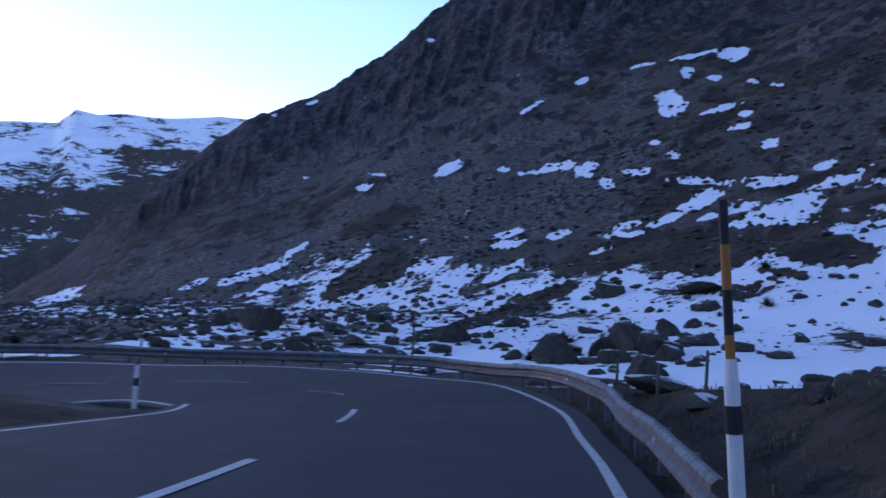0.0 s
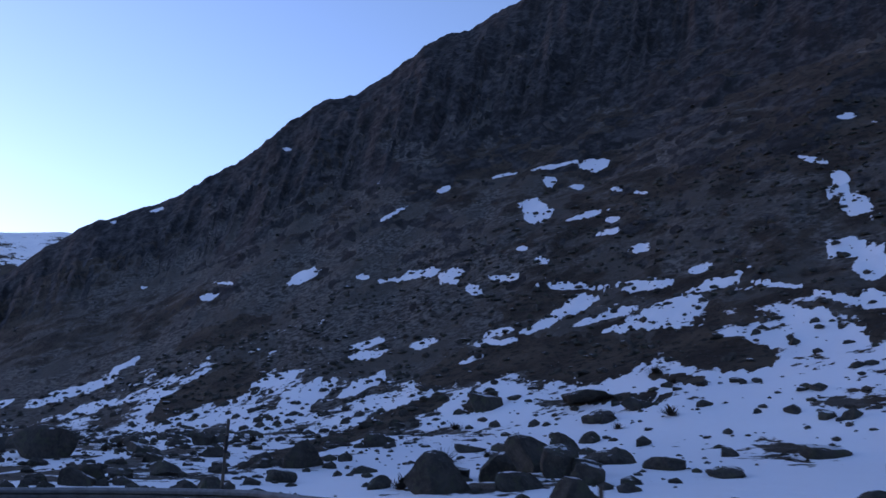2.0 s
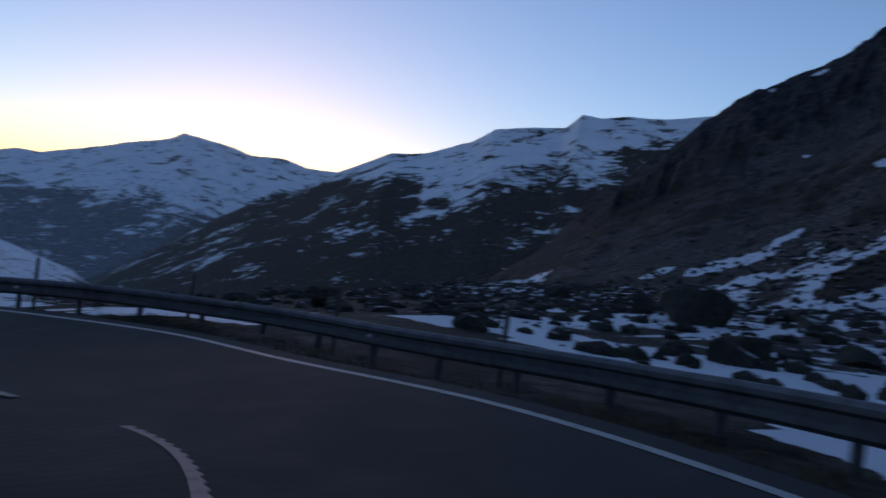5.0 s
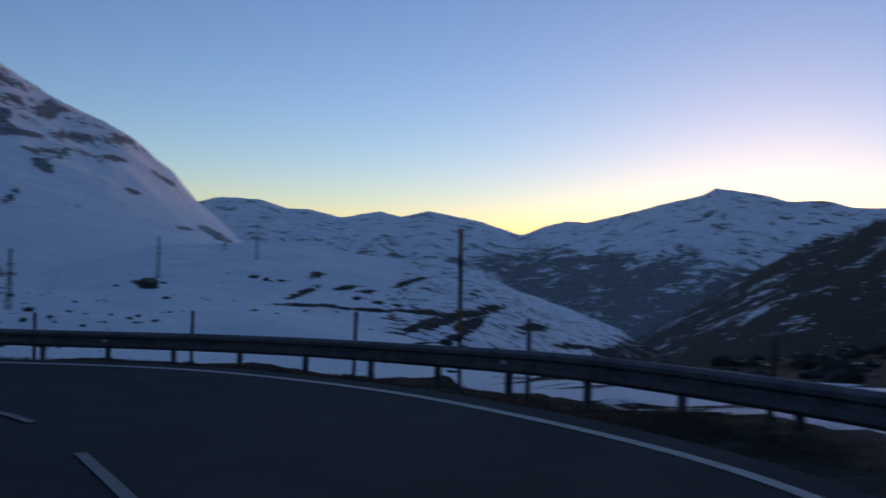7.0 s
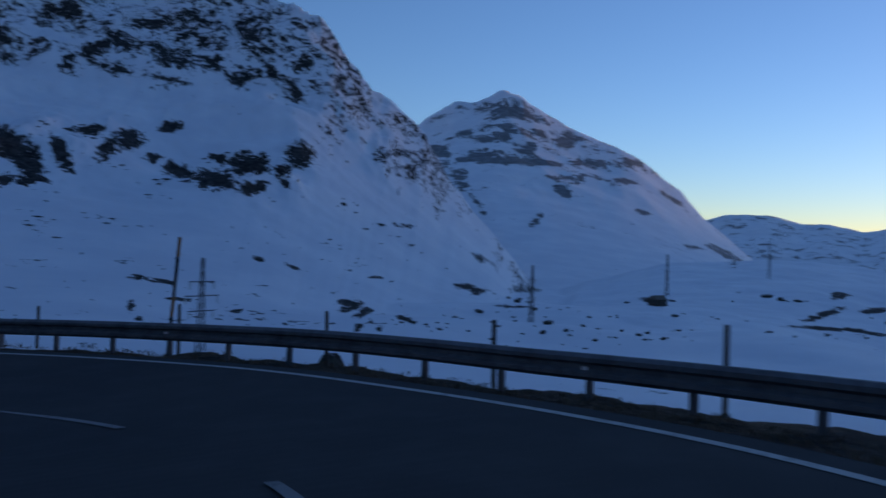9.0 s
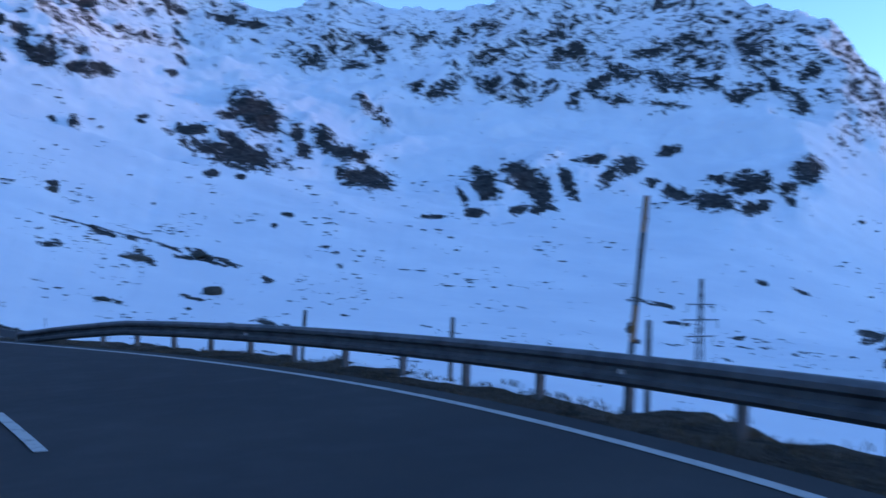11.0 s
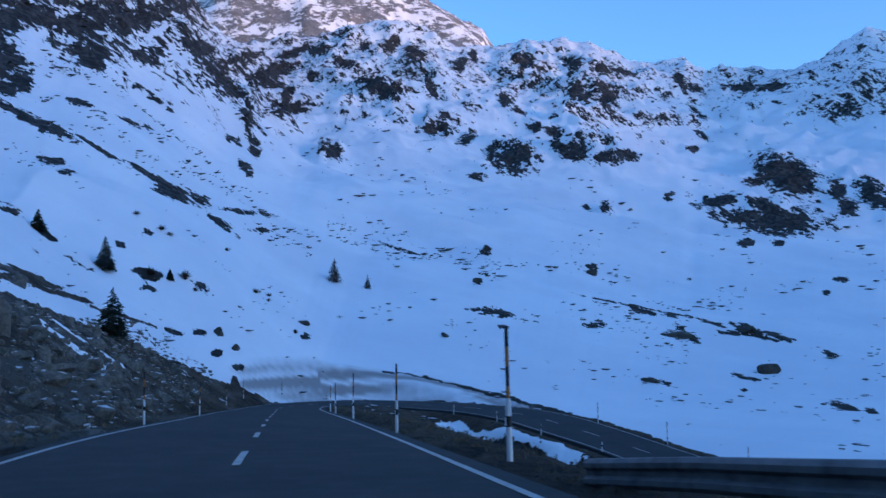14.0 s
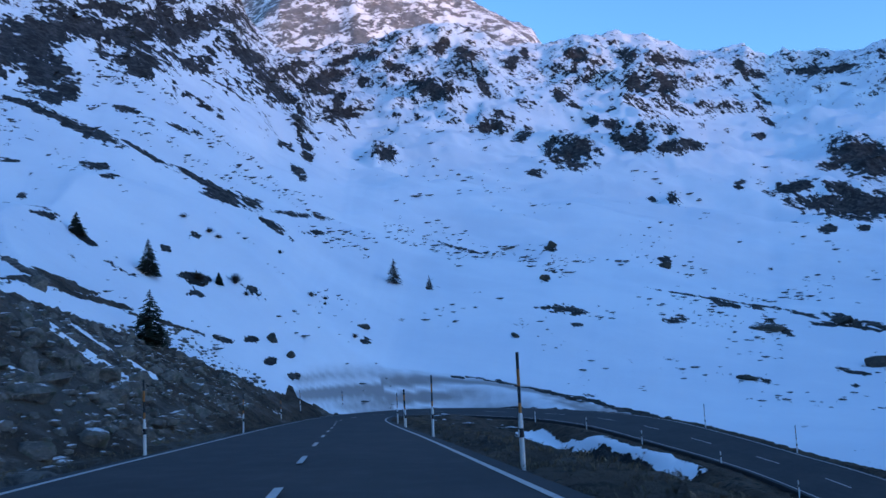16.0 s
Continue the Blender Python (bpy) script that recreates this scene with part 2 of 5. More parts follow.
def value_noise(x, y, seed=0):
    ix, iy = np.floor(x), np.floor(y)
    fx, fy = x - ix, y - iy
    fx, fy = fx * fx * fx * (fx * (fx * 6 - 15) + 10), fy * fy * fy * (fy * (fy * 6 - 15) + 10)
    a, b = lattice(ix, iy, seed), lattice(ix + 1, iy, seed)
    c, d = lattice(ix, iy + 1, seed), lattice(ix + 1, iy + 1, seed)
    return (a + (b - a) * fx) * (1 - fy) + (c + (d - c) * fx) * fy


def fbm(x, y, octaves=5, seed=0, gain=0.5, ridged=False):
    total, amp, norm = 0.0, 1.0, 0.0
    for k in range(octaves):
        n = value_noise(x * 2 ** k + 17.3 * k, y * 2 ** k - 9.1 * k, seed + k) * 2 - 1
        total, norm, amp = total + amp * (1 - 2 * np.abs(n) if ridged else n), norm + amp, amp * gain
    return total / norm


# ---- the road's lines: outer edge, crossfall towards the inner edge ----
OUTER = ((-33.98, -3.15, 3.36), (-19.96, -9.32, 2.63), (-10.36, -13.8, 2.06), (-6.38, -15.52, 1.79), (-2.5, -17.02, 1.61), (1.51, -17.48, 1.51), (4.59, -16.68, 1.28), (6.9, -15.3, 1.14), (9.29, -13.18, 0.93), (11.56, -10.19, 0.61), (13.39, -7.26, 0.39),
          (14.08, -3.61, 0.18), (14.06, -0.39, -0.03), (13.28, 2.42, -0.19), (11.48, 5.69, -0.41), (8.77, 8.97, -0.64), (4.47, 12, -0.91), (-0.61, 13.87, -1.14), (-7.43, 15.84, -1.54), (-18.09, 19.21, -2.27), (-36.06, 25.06, -3.63), (-58.05, 32.1, -5.31), (-76.05, 38.15, -6.65))
MIDDLE = ((-32.49, 0.33), (-18.39, -6.18), (-9.1, -10.79), (-5.41, -12.32), (-1.91, -13.55), (1.1, -13.95), (3.51, -13.52), (5.28, -12.82), (7.18, -11.35), (8.72, -8.66), (9.92, -6.2),
          (10.45, -3.4), (10.65, -0.5), (10.25, 1.64), (8.8, 4.2), (6.46, 6.39), (2.64, 8.69), (-2.14, 10.88), (-8.17, 13.05), (-19.08, 16.54), (-36.96, 22.01), (-58.96, 28.89), (-77.27, 34.59))
INNER = ((-31.01, 3.58), (-17.01, -3.02), (-7.81, -7.72), (-4.3, -9.21), (-1.2, -10.49), (0.8, -10.88), (2.4, -10.69), (3.7, -10.09), (5, -9.2), (6.1, -7.3), (7, -5.2),
          (7.4, -3.2), (7.49, -0.7), (7.19, 0.8), (5.99, 2.69), (3.99, 4.19), (1, 5.8), (-3.28, 8.34), (-9.1, 10.21), (-19.84, 13.39), (-37.64, 18.56), (-59.61, 25.17), (-78.25, 31.17))
CROSSFALL = (0.02, 0.02, 0.03, 0.04, 0.06, 0.07, 0.08, 0.08, 0.08, 0.08, 0.08, 0.08, 0.07, 0.07, 0.07, 0.06, 0.05, 0.03, 0.0, -0.03, -0.03, -0.03, -0.02)
# the next bend and the lower leg: centre line
LOWER = ((-86.5, 38.6, -7.2), (-92.5, 43.5, -7.6), (-94.5, 50, -7.9), (-91, 56.5, -8.2), (-84, 60.2, -8.4), (-76, 61, -8.6), (-68.5, 60.3, -8.95), (-58.6, 59.9, -9.85), (-50, 58.6, -10.6), (-31, 54, -12.4), (-5, 46, -14.6))


def spline(points, per=12):
    """Catmull-Rom through the points."""
    p = np.array(points, float)
    p = np.vstack([2 * p[0] - p[1], p, 2 * p[-1] - p[-2]])
    out = []
    for k in range(1, len(p) - 2):
        for u in np.linspace(0, 1, per, endpoint=False):
            a, b, c, d = p[k - 1:k + 3]
            out.append(0.5 * (2 * b + (c - a) * u + (2 * a - 5 * b + 4 * c - d) * u * u + (3 * b - a - 3 * c + d) * u ** 3))
    return np.array(out + [p[-2]])


def road_lines():
    right, middle, left = [np.array(v, float) for v in (OUTER, MIDDLE, INNER)]
    fall = np.array(CROSSFALL)
    zc = right[:, 2] - fall * np.linalg.norm(right[:, :2] - middle, axis=1)
    zl = right[:, 2] - fall * np.linalg.norm(right[:, :2] - left, axis=1)
    r, c, l = right, np.column_stack([middle, zc]), np.column_stack([left, zl])
    low = np.array(LOWER, float)
    d = np.gradient(np.vstack([c[-2:], low]), axis=0)[2:]
    n = np.column_stack([d[:, 1], -d[:, 0], 0 * d[:, 0]]) / np.hypot(d[:, 0], d[:, 1])[:, None]
    wide = np.array([3.9, 4.4, 4.6, 4.4, 4.1, 3.9, 3.7, 3.2, 3.2, 3.2, 3.2])[:, None]
    return [spline(v, 14) for v in (np.vstack([r, low + n * wide]), np.vstack([c, low]), np.vstack([l, low - n * wide]))]


LINE_R, LINE_C, LINE_L = road_lines()
MAIN = 22 * 14  # samples on the upper road


def near_road(x, y):
    """Distance beyond the asphalt's edge (negative on it), the road's height there, and the sample on the outer edge (-1 inside)."""
    shape = x.shape
    x, y = x.ravel(), y.ravel()
    best, height, rank = np.full(x.shape, 1e9), np.zeros(x.shape), np.full(x.shape, -1.0)
    act = np.where((x > -150) & (x < 60) & (y > -60) & (y < 120))[0]
    r, l = LINE_R[::2], LINE_L[::2]
    for k in range(len(r) - 1):
        a, b = (r[k] + r[k + 1]) / 2, (l[k] + l[k + 1]) / 2
        ab = b[:2] - a[:2]
        w = np.hypot(*ab)
        u = ((x[act] - a[0]) * ab[0] + (y[act] - a[1]) * ab[1]) / (w * w)
        uc = np.clip(u, 0, 1)
        side = np.hypot(x[act] - a[0] - ab[0] * uc, y[act] - a[1] - ab[1] * uc)
        half = max(np.hypot(*(r[k + 1] - r[k])[:2]), np.hypot(*(l[k + 1] - l[k])[:2])) / 2
        dist = np.maximum(side - half, 0.0)
        dist = np.where((u > 0) & (u < 1) & (dist <= 0.0), -np.minimum(u, 1 - u) * w, dist)
        z = a[2] + (b[2] - a[2]) * uc
        better = dist < best[act]
        idx = act[better]
        best[idx], height[idx], rank[idx] = dist[better], z[better], np.where(u[better] < 0.5, 2.0 * k, -1.0)
    return best.reshape(shape), height.reshape(shape), rank.reshape(shape)


# ---- landforms round the hairpin, in bearing (degrees) and distance ----
def along(az, pairs):
    p = np.array(pairs, float)
    return np.interp(az, p[:, 0], p[:, 1])


def soft_along(az, pairs, half=4.0):
    """The same, smoothed over some degrees to each side."""
    return sum(along(az + half * k / 3.0, pairs) for k in range(-3, 4)) / 7.0


def rise(r, foot, zfoot, crest, zcrest, power, back=0.7):
    zfoot = np.minimum(zfoot, zcrest - 1.0)
    t = np.clip((r - foot) / (crest - foot), 0, 1)
    z = zfoot + (zcrest - zfoot) * t ** power
    return np.where(r > crest, zcrest - (r - crest) * back, np.where(r < foot, np.where(foot - r < 70, zfoot - (foot - r) * 0.08, -500.0), z))


BASE_AZ = (-180, -120, -60, -20, 5, 30, 60, 90, 130, 148, 156.5, 162, 168, 172, 180)
BASE = {30: (3, 3, 0.4, 0.3, -1.0, -3.5, -5, -5, -5.5, -6.5, -3.2, -1.5, 0.5, 1.5, 3), 72: (4, 5, 4.5, 0.6, -1.8, -9, -11, -11, -11, -11, -5.2, -1.6, 2.0, 3.8, 5),
        150: (14, 18, 20, 5, -3, -17, -16, -13, -11, -9, -6, -2, 4, 8, 14), 600: (60, 60, 30, 0, -30, -85, -24, -20, -10, -8, -5, 0, 5, 10, 60),
        1500: (80, 80, 0, -50, -120, -180, -150, -60, 0, 0, 0, 0, 0, 0, 80), 5000: (90, 90, 0, -50, -140, -190, -190, -60, 0, 0, 0, 0, 0, 0, 90)}


def base_height(az, r):
    rows = [np.interp(az, BASE_AZ, BASE[k]) for k in BASE]
    logs, keys = np.log(np.maximum(r, 20.0)), np.log(np.array(list(BASE)))
    z = rows[0].copy()
    for k in range(len(rows) - 1):
        t = np.clip((logs - keys[k]) / (keys[k + 1] - keys[k]), 0, 1)
        t = t * t * (3 - 2 * t)
        z = np.where(logs > keys[k], rows[k] + (rows[k + 1] - rows[k]) * t, z)
    return z


def hill(az, r):
    """The dark scree hill over the bend."""
    zc = along(az, ((-150, -300), (-130, 60), (-100, 130), (-75, 160), (-60, 150), (-45, 125), (-35.3, 104), (-29.6, 95), (-26, 85.5), (-21.9, 75), (-19.6, 70), (-15, 55), (-12, 47.6), (-8.3, 41),
                    (-6.6, 37), (-3.4, 28.5), (1, 16.8), (3.7, 5), (8.5, -8.5), (12.6, -14.3), (20, -40), (30, -300)))
    foot = along(az, ((-100, 38), (-60, 42), (-40, 50), (-20, 64), (0, 88), (12, 125)))
    zf = along(az, ((-100, 3), (-60, 2), (-30, 1.2), (-15, -0.8), (0, -3.5), (12, -20)))
    return rise(r, foot, zf, along(az, ((-100, 210), (-35, 199), (0, 199), (12, 196))), zc, 1.5, 0.45)


def ridge_c(az, r):
    zc = along(az, ((-75, -300), (-60, 250), (-30, 310), (-2.7, 297), (0.6, 284), (3, 281), (4.9, 271), (6.2, 275), (7.2, 247), (9.3, 243), (11.8, 233), (13.3, 203), (16.3, 171), (18.5, 163), (21, 125), (22, 113), (23, 92), (25, 60), (27.6, 32),
                    (30.8, -23), (34.2, -90), (37.7, -160), (45, -320)))
    return rise(r, 420.0, -110.0, 1600.0, zc, 1.15)


def far_range(az, r):
    zc = along(az, ((-40, -300), (0, 150), (14, 190), (22.5, 237), (24.4, 237), (26.2, 263), (28.3, 260), (30, 289), (32.5, 310), (33.4, 280), (34.9, 256), (36.4, 234), (38.3, 198), (40.7, 162), (42, 163), (43.7, 126), (45.1, 95), (47.7, 145), (49.5, 161), (51.3, 180),
                    (53.2, 150), (54.5, 176), (57.4, 144), (59.3, 172), (60.9, 170), (62.8, 197), (65.1, 198), (66.9, 173), (80, 170), (100, 150), (120, -300)))
    return rise(r, 1700.0, -200.0, 3500.0, zc, 1.1)


def shoulder(az, r):
    """The pale snowy rise in the valley."""
    zc = along(az, ((20, -300), (34, -75), (37.2, -52), (42.4, -33), (46.7, -13), (52.3, -4), (57.7, 3), (62.4, 6), (68, 0), (76, -25), (84, -300)))
    return rise(r, 260.0, along(az, ((34, -62), (45, -34), (60, -20), (80, -18))), 700.0, zc, 1.1, 0.25)


def pyramid(az, r):
    skyline = ((45, -330), (58, -90), (63, 0), (66.6, 89), (67.8, 136), (70.9, 212), (75.6, 280), (78.6, 329), (80.2, 350), (81.9, 325), (83.3, 320), (85.8, 263), (92, 250), (105, -300))
    u = np.clip((r - 560) / 1240, 0, 1)
    zc = soft_along(az, skyline, 4.0)
    zc = zc + (along(az, skyline) - zc) * u ** 4
    return rise(r, 560.0, -26.0, 1800.0, zc, 1.45)


def snow_slope(az, r):
    az = az + 4.0 * np.clip((700 - r) / 330, 0, 1) * np.clip((az - 155) / 8, 0, 1)
    skyline = ((70, -300), (76, -30), (80, 20), (85.2, 89), (88.1, 113), (89.6, 134), (91.4, 156), (94, 173), (97, 196), (100, 219), (112.8, 224), (113.8, 212), (117.6, 210), (119.5, 215),
                    (121.4, 207), (124.2, 219), (126.8, 203), (130.3, 201), (133.8, 200), (135.1, 215), (138.5, 221), (141.1, 237), (145.7, 242), (147.6, 239), (155, 263), (159.7, 250), (163.5, 242),
                    (166.2, 238), (167.3, 247), (168.4, 265), (169.5, 288), (176, 340), (190, 380))
    crest = soft_along(az, ((80, 590), (95, 600), (100, 700), (166, 707), (171, 660), (180, 600)))
    foot = soft_along(az, ((80, 280), (90, 190), (100, 140), (130, 125), (145, 95), (157, 100), (170, 75)))
    zf = soft_along(az, ((80, -20), (100, -12), (130, -10), (145, -10), (157, -5.5), (165, 0), (170, 3.2), (180, 5)))
    u = np.clip((r - foot) / (crest - foot), 0, 1)
    zc = soft_along(az, skyline, 5.0)
    zc = zc + (along(az, skyline) - zc) * u ** 3
    return rise(r, foot, zf, crest, zc, soft_along(az, ((95, 1.95), (108, 1.9), (120, 1.7), (127, 1.52), (142, 1.38), (180, 1.3))), 0.6)


def high_peak(az, r):
    zc = along(az, ((138, -300), (143, 100), (146, 330), (147.9, 442), (148.6, 478), (149.4, 493), (151.3, 519), (152.5, 538), (156, 585), (161, 625), (167, 580), (172, 490), (190, 200), (200, -300)))
    return rise(r, 800.0, 100.0, 1300.0, zc, 1.0)


# ---- snow patches and rock outcrops: bearing, distance, half breadth in degrees, half depth in metres ----
OUTCROPS = ((128.9, 420, 2.3, 24), (130.4, 355, 3.2, 26), (125.2, 394, 1.5, 30), (121.3, 363, 1.9, 21), (110.4, 372, 4.0, 36), (104, 418, 1.4, 26), (95.7, 385, 2.7, 24), (92.6, 428, 1.4, 20),
            (101.3, 462, 0.5, 9), (96.6, 378, 1.9, 28), (92.5, 425, 1.3, 16), (158.2, 354, 0.8, 18), (146.3, 378, 1.7, 20), (140.3, 400, 2.5, 20), (151.2, 430, 0.9, 18), (161.2, 448, 1.3, 30),
            (155.5, 467, 2.0, 40), (163.5, 370, 0.4, 55), (164.9, 513, 0.7, 55), (139.7, 316, 0.4, 7))
BROKEN_ROCK = ((121.4, 449, 1.7, 38), (112.9, 568, 2.3, 43), (110, 604, 3.8, 26), (103.1, 571, 4.0, 49), (97.9, 590, 3.2, 30), (92.0, 560, 1.6, 40), (123.7, 566, 2.6, 25), (117.4, 649, 3.9, 26),
               (141, 389, 2.7, 22), (97.2, 549, 2.5, 33), (93.5, 515, 2.0, 20), (90.7, 504, 2.0, 22), (86.8, 518, 1.4, 32), (141.4, 545, 2.2, 70), (158.8, 620, 3.9, 70), (153.3, 597, 2.3, 75),
               (144.9, 615, 1.9, 63), (133, 654, 2.5, 20), (177.3, 300, 3.0, 60), (172.9, 351, 2.7, 45), (170.5, 430, 1.8, 90), (168.6, 606, 0.9, 88))
# ---- snow patches, rock faces and ledges as they lie on the slopes: bearing, height angle over the bend, half length, half breadth, turn, all in degrees ----
CRAG_SPOTS = ((179, 17.9, 2.47, 1.3, 141), (176.1, 19.2, 1.52, 0.7, 173), (177.2, 16, 1.24, 1.13, 101), (176.1, 14.9, 1.13, 0.54, 144), (173.2, 19.1, 1.83, 0.81, 146), (172.5, 17.3, 1.12, 0.85, 171), (170.6, 19.8, 1.88, 0.9, 147),
              (169.7, 17.5, 0.83, 0.61, 174), (172.3, 20.2, 1.29, 0.97, 170), (168.8, 20.7, 1.91, 0.71, 144), (167.1, 18.6, 1.33, 0.6, 51), (165.7, 16.9, 1.37, 0.43, 51), (164.7, 15.9, 1.04, 0.5, 46), (163.3, 13.8, 0.98, 0.43, 67),
              (162.8, 12.3, 0.89, 0.29, 77), (163, 10.7, 0.7, 0.25, 47), (164.1, 12.5, 0.42, 0.21, 31), (174.6, 20.5, 1.23, 0.39, 5), (177.3, 18.5, 0.89, 0.56, 66))
OUTCROP_SPOTS_A = ((164.4, 18, 1.08, 0.35, 160), (162.5, 17.3, 1.45, 0.46, 161), (162.8, 16.4, 0.9, 0.29, 0), (161.2, 18.6, 1.09, 0.28, 161), (159.7, 18.8, 0.91, 0.28, 171), (160, 17.1, 0.43, 0.36, 95), (161, 15, 1.27, 0.4, 171),
                   (161.4, 15.7, 0.65, 0.29, 103), (157.8, 18, 0.8, 0.29, 2), (155.1, 16.4, 1.53, 0.61, 17), (158, 12.1, 0.87, 0.47, 32), (156.4, 19, 0.37, 0.25, 2), (154.7, 19.3, 0.65, 0.43, 155), (152.9, 18.6, 0.73, 0.39, 32),
                   (151.1, 13.6, 1.17, 0.47, 4), (149.1, 12.9, 0.54, 0.4, 144), (145.9, 11.5, 1.65, 1, 15), (148.1, 10.3, 0.58, 0.25, 4), (146.7, 15.4, 0.58, 0.35, 44))
OUTCROP_SPOTS_B = ((145.6, 14.6, 0.51, 0.21, 25), (144.5, 13.5, 0.5, 0.32, 6), (143.2, 13.1, 0.6, 0.35, 17), (141.8, 11.7, 1.11, 0.53, 16), (139.9, 11.3, 0.75, 0.45, 7), (138.5, 11.3, 0.75, 0.38, 18), (145.5, 18.1, 0.79, 0.52, 26),
                   (145.7, 17, 0.36, 0.25, 7), (142.2, 17.6, 0.57, 0.48, 47), (141.6, 15.6, 0.99, 0.52, 27), (139.8, 15.4, 0.89, 0.54, 56), (140.4, 17.2, 0.7, 0.34, 28), (138.7, 16.8, 0.69, 0.2, 18), (149.9, 17.9, 0.64, 0.36, 135),
                   (149, 18.4, 0.5, 0.25, 63), (151.7, 16.5, 0.9, 0.25, 63), (150.6, 14.5, 0.51, 0.25, 24), (135.3, 16.1, 0.45, 0.29, 83), (134.6, 15.5, 0.92, 0.27, 20))
OUTCROP_SPOTS_C = ((131.4, 15.2, 1.09, 0.33, 10), (129.5, 15, 0.83, 0.23, 180), (136, 15.2, 0.46, 0.17, 9), (134.2, 13.9, 0.85, 0.13, 44), (133.9, 12.4, 0.67, 0.13, 39), (134.4, 11.5, 0.32, 0.2, 9), (139.7, 8, 0.41, 0.27, 47),
                   (141, 8, 0.27, 0.18, 6), (135.6, 8.6, 0.32, 0.14, 165), (128.7, 9.3, 1.84, 1.06, 32), (130.6, 9.1, 0.74, 0.3, 176), (132.7, 8, 1.27, 0.37, 176), (129.3, 6.5, 2.6, 0.8, 9), (131.6, 6.9, 1.46, 0.41, 12),
                   (130, 7.6, 0.92, 0.38, 17), (126, 8.3, 0.75, 0.46, 68), (125.3, 7.1, 0.53, 0.46, 59), (124.1, 7.9, 0.98, 0.61, 37), (122.8, 7.1, 0.84, 0.5, 7))
OUTCROP_SPOTS_D = ((121.4, 6.8, 0.5, 0.42, 177), (121.1, 5.4, 1.77, 0.65, 6), (119.9, 5.1, 0.69, 0.61, 178), (131, 5.2, 0.44, 0.23, 177), (129.1, 5.1, 0.37, 0.23, 177), (125.9, 2.7, 0.27, 0.19, 177), (135.7, 8.3, 0.28, 0.15, 175),
                   (112.9, 5.2, 1.37, 0.76, 44), (110.3, 5.9, 1.58, 0.82, 19), (109.2, 4.9, 1.36, 0.67, 54), (108.7, 3.78, 0.82, 0.34, 179), (110.4, 3.66, 0.53, 0.34, 179), (113.3, 3.3, 0.76, 0.31, 178), (114.3, 4.4, 0.77, 0.23, 58),
                   (107.3, 5.5, 1.12, 0.44, 59), (116.3, 2.93, 0.77, 0.15, 178), (106, 7.1, 0.9, 0.26, 175), (104.7, 6.1, 0.8, 0.44, 117), (103.5, 6.7, 0.78, 0.62, 2))
OUTCROP_SPOTS_E = ((101.2, 7.7, 0.68, 0.32, 170), (102, 5.6, 0.49, 0.25, 0), (100.4, 4.9, 1.04, 0.43, 21), (97.9, 4.4, 1.49, 0.57, 180), (95.8, 5.6, 1.28, 0.63, 1), (95.4, 4, 0.9, 0.42, 168), (97.9, 5.9, 0.6, 0.25, 11),
                   (92.6, 6.3, 0.85, 0.74, 8), (93.6, 5.4, 0.62, 0.27, 169), (93.3, 4.4, 0.39, 0.23, 35))
UPPER_ROCK_SPOTS_A = ((108.1, 14.2, 1.69, 0.66, 151), (109.5, 15.1, 1.36, 0.32, 171), (114, 13.6, 1.03, 0.44, 160), (113.3, 12, 1.05, 0.59, 19), (111.5, 12.4, 0.74, 0.54, 21), (116.5, 11.6, 1.27, 0.6, 149), (118.4, 11.6, 0.53, 0.3, 149),
                      (118.1, 14.9, 0.93, 0.29, 169), (114.7, 15.6, 1.47, 0.22, 168), (103, 14, 1.19, 0.32, 172), (104.2, 12.7, 1.69, 0.49, 12), (101.4, 12.1, 1.38, 0.69, 14), (106, 12.1, 1.22, 0.44, 150), (104.8, 11.1, 0.88, 0.32, 1),
                      (107.4, 11.1, 0.78, 0.44, 134), (99.4, 13.3, 1.61, 0.34, 13), (98.9, 11.9, 1.28, 0.41, 18), (96.4, 14.1, 1.2, 0.6, 6), (99.8, 14.6, 0.99, 0.34, 4))
UPPER_ROCK_SPOTS_B = ((97.2, 10.9, 0.74, 0.33, 34), (95, 11.8, 0.86, 0.32, 35), (92.9, 12.3, 0.78, 0.49, 8), (93.5, 10.7, 0.73, 0.5, 7), (93.3, 14.8, 0.86, 0.22, 16), (125.5, 13.1, 1.05, 0.51, 167), (122.6, 12.9, 0.83, 0.33, 177),
                      (121.6, 14.4, 1.04, 0.4, 17), (121.1, 13.2, 0.6, 0.22, 178), (121.4, 10.1, 1.06, 0.23, 8), (120.4, 9.4, 0.76, 0.23, 18), (106.5, 11.5, 1.08, 0.18, 11), (101.9, 10.7, 1.38, 0.18, 7), (95.5, 14.8, 0.66, 0.19, 35))
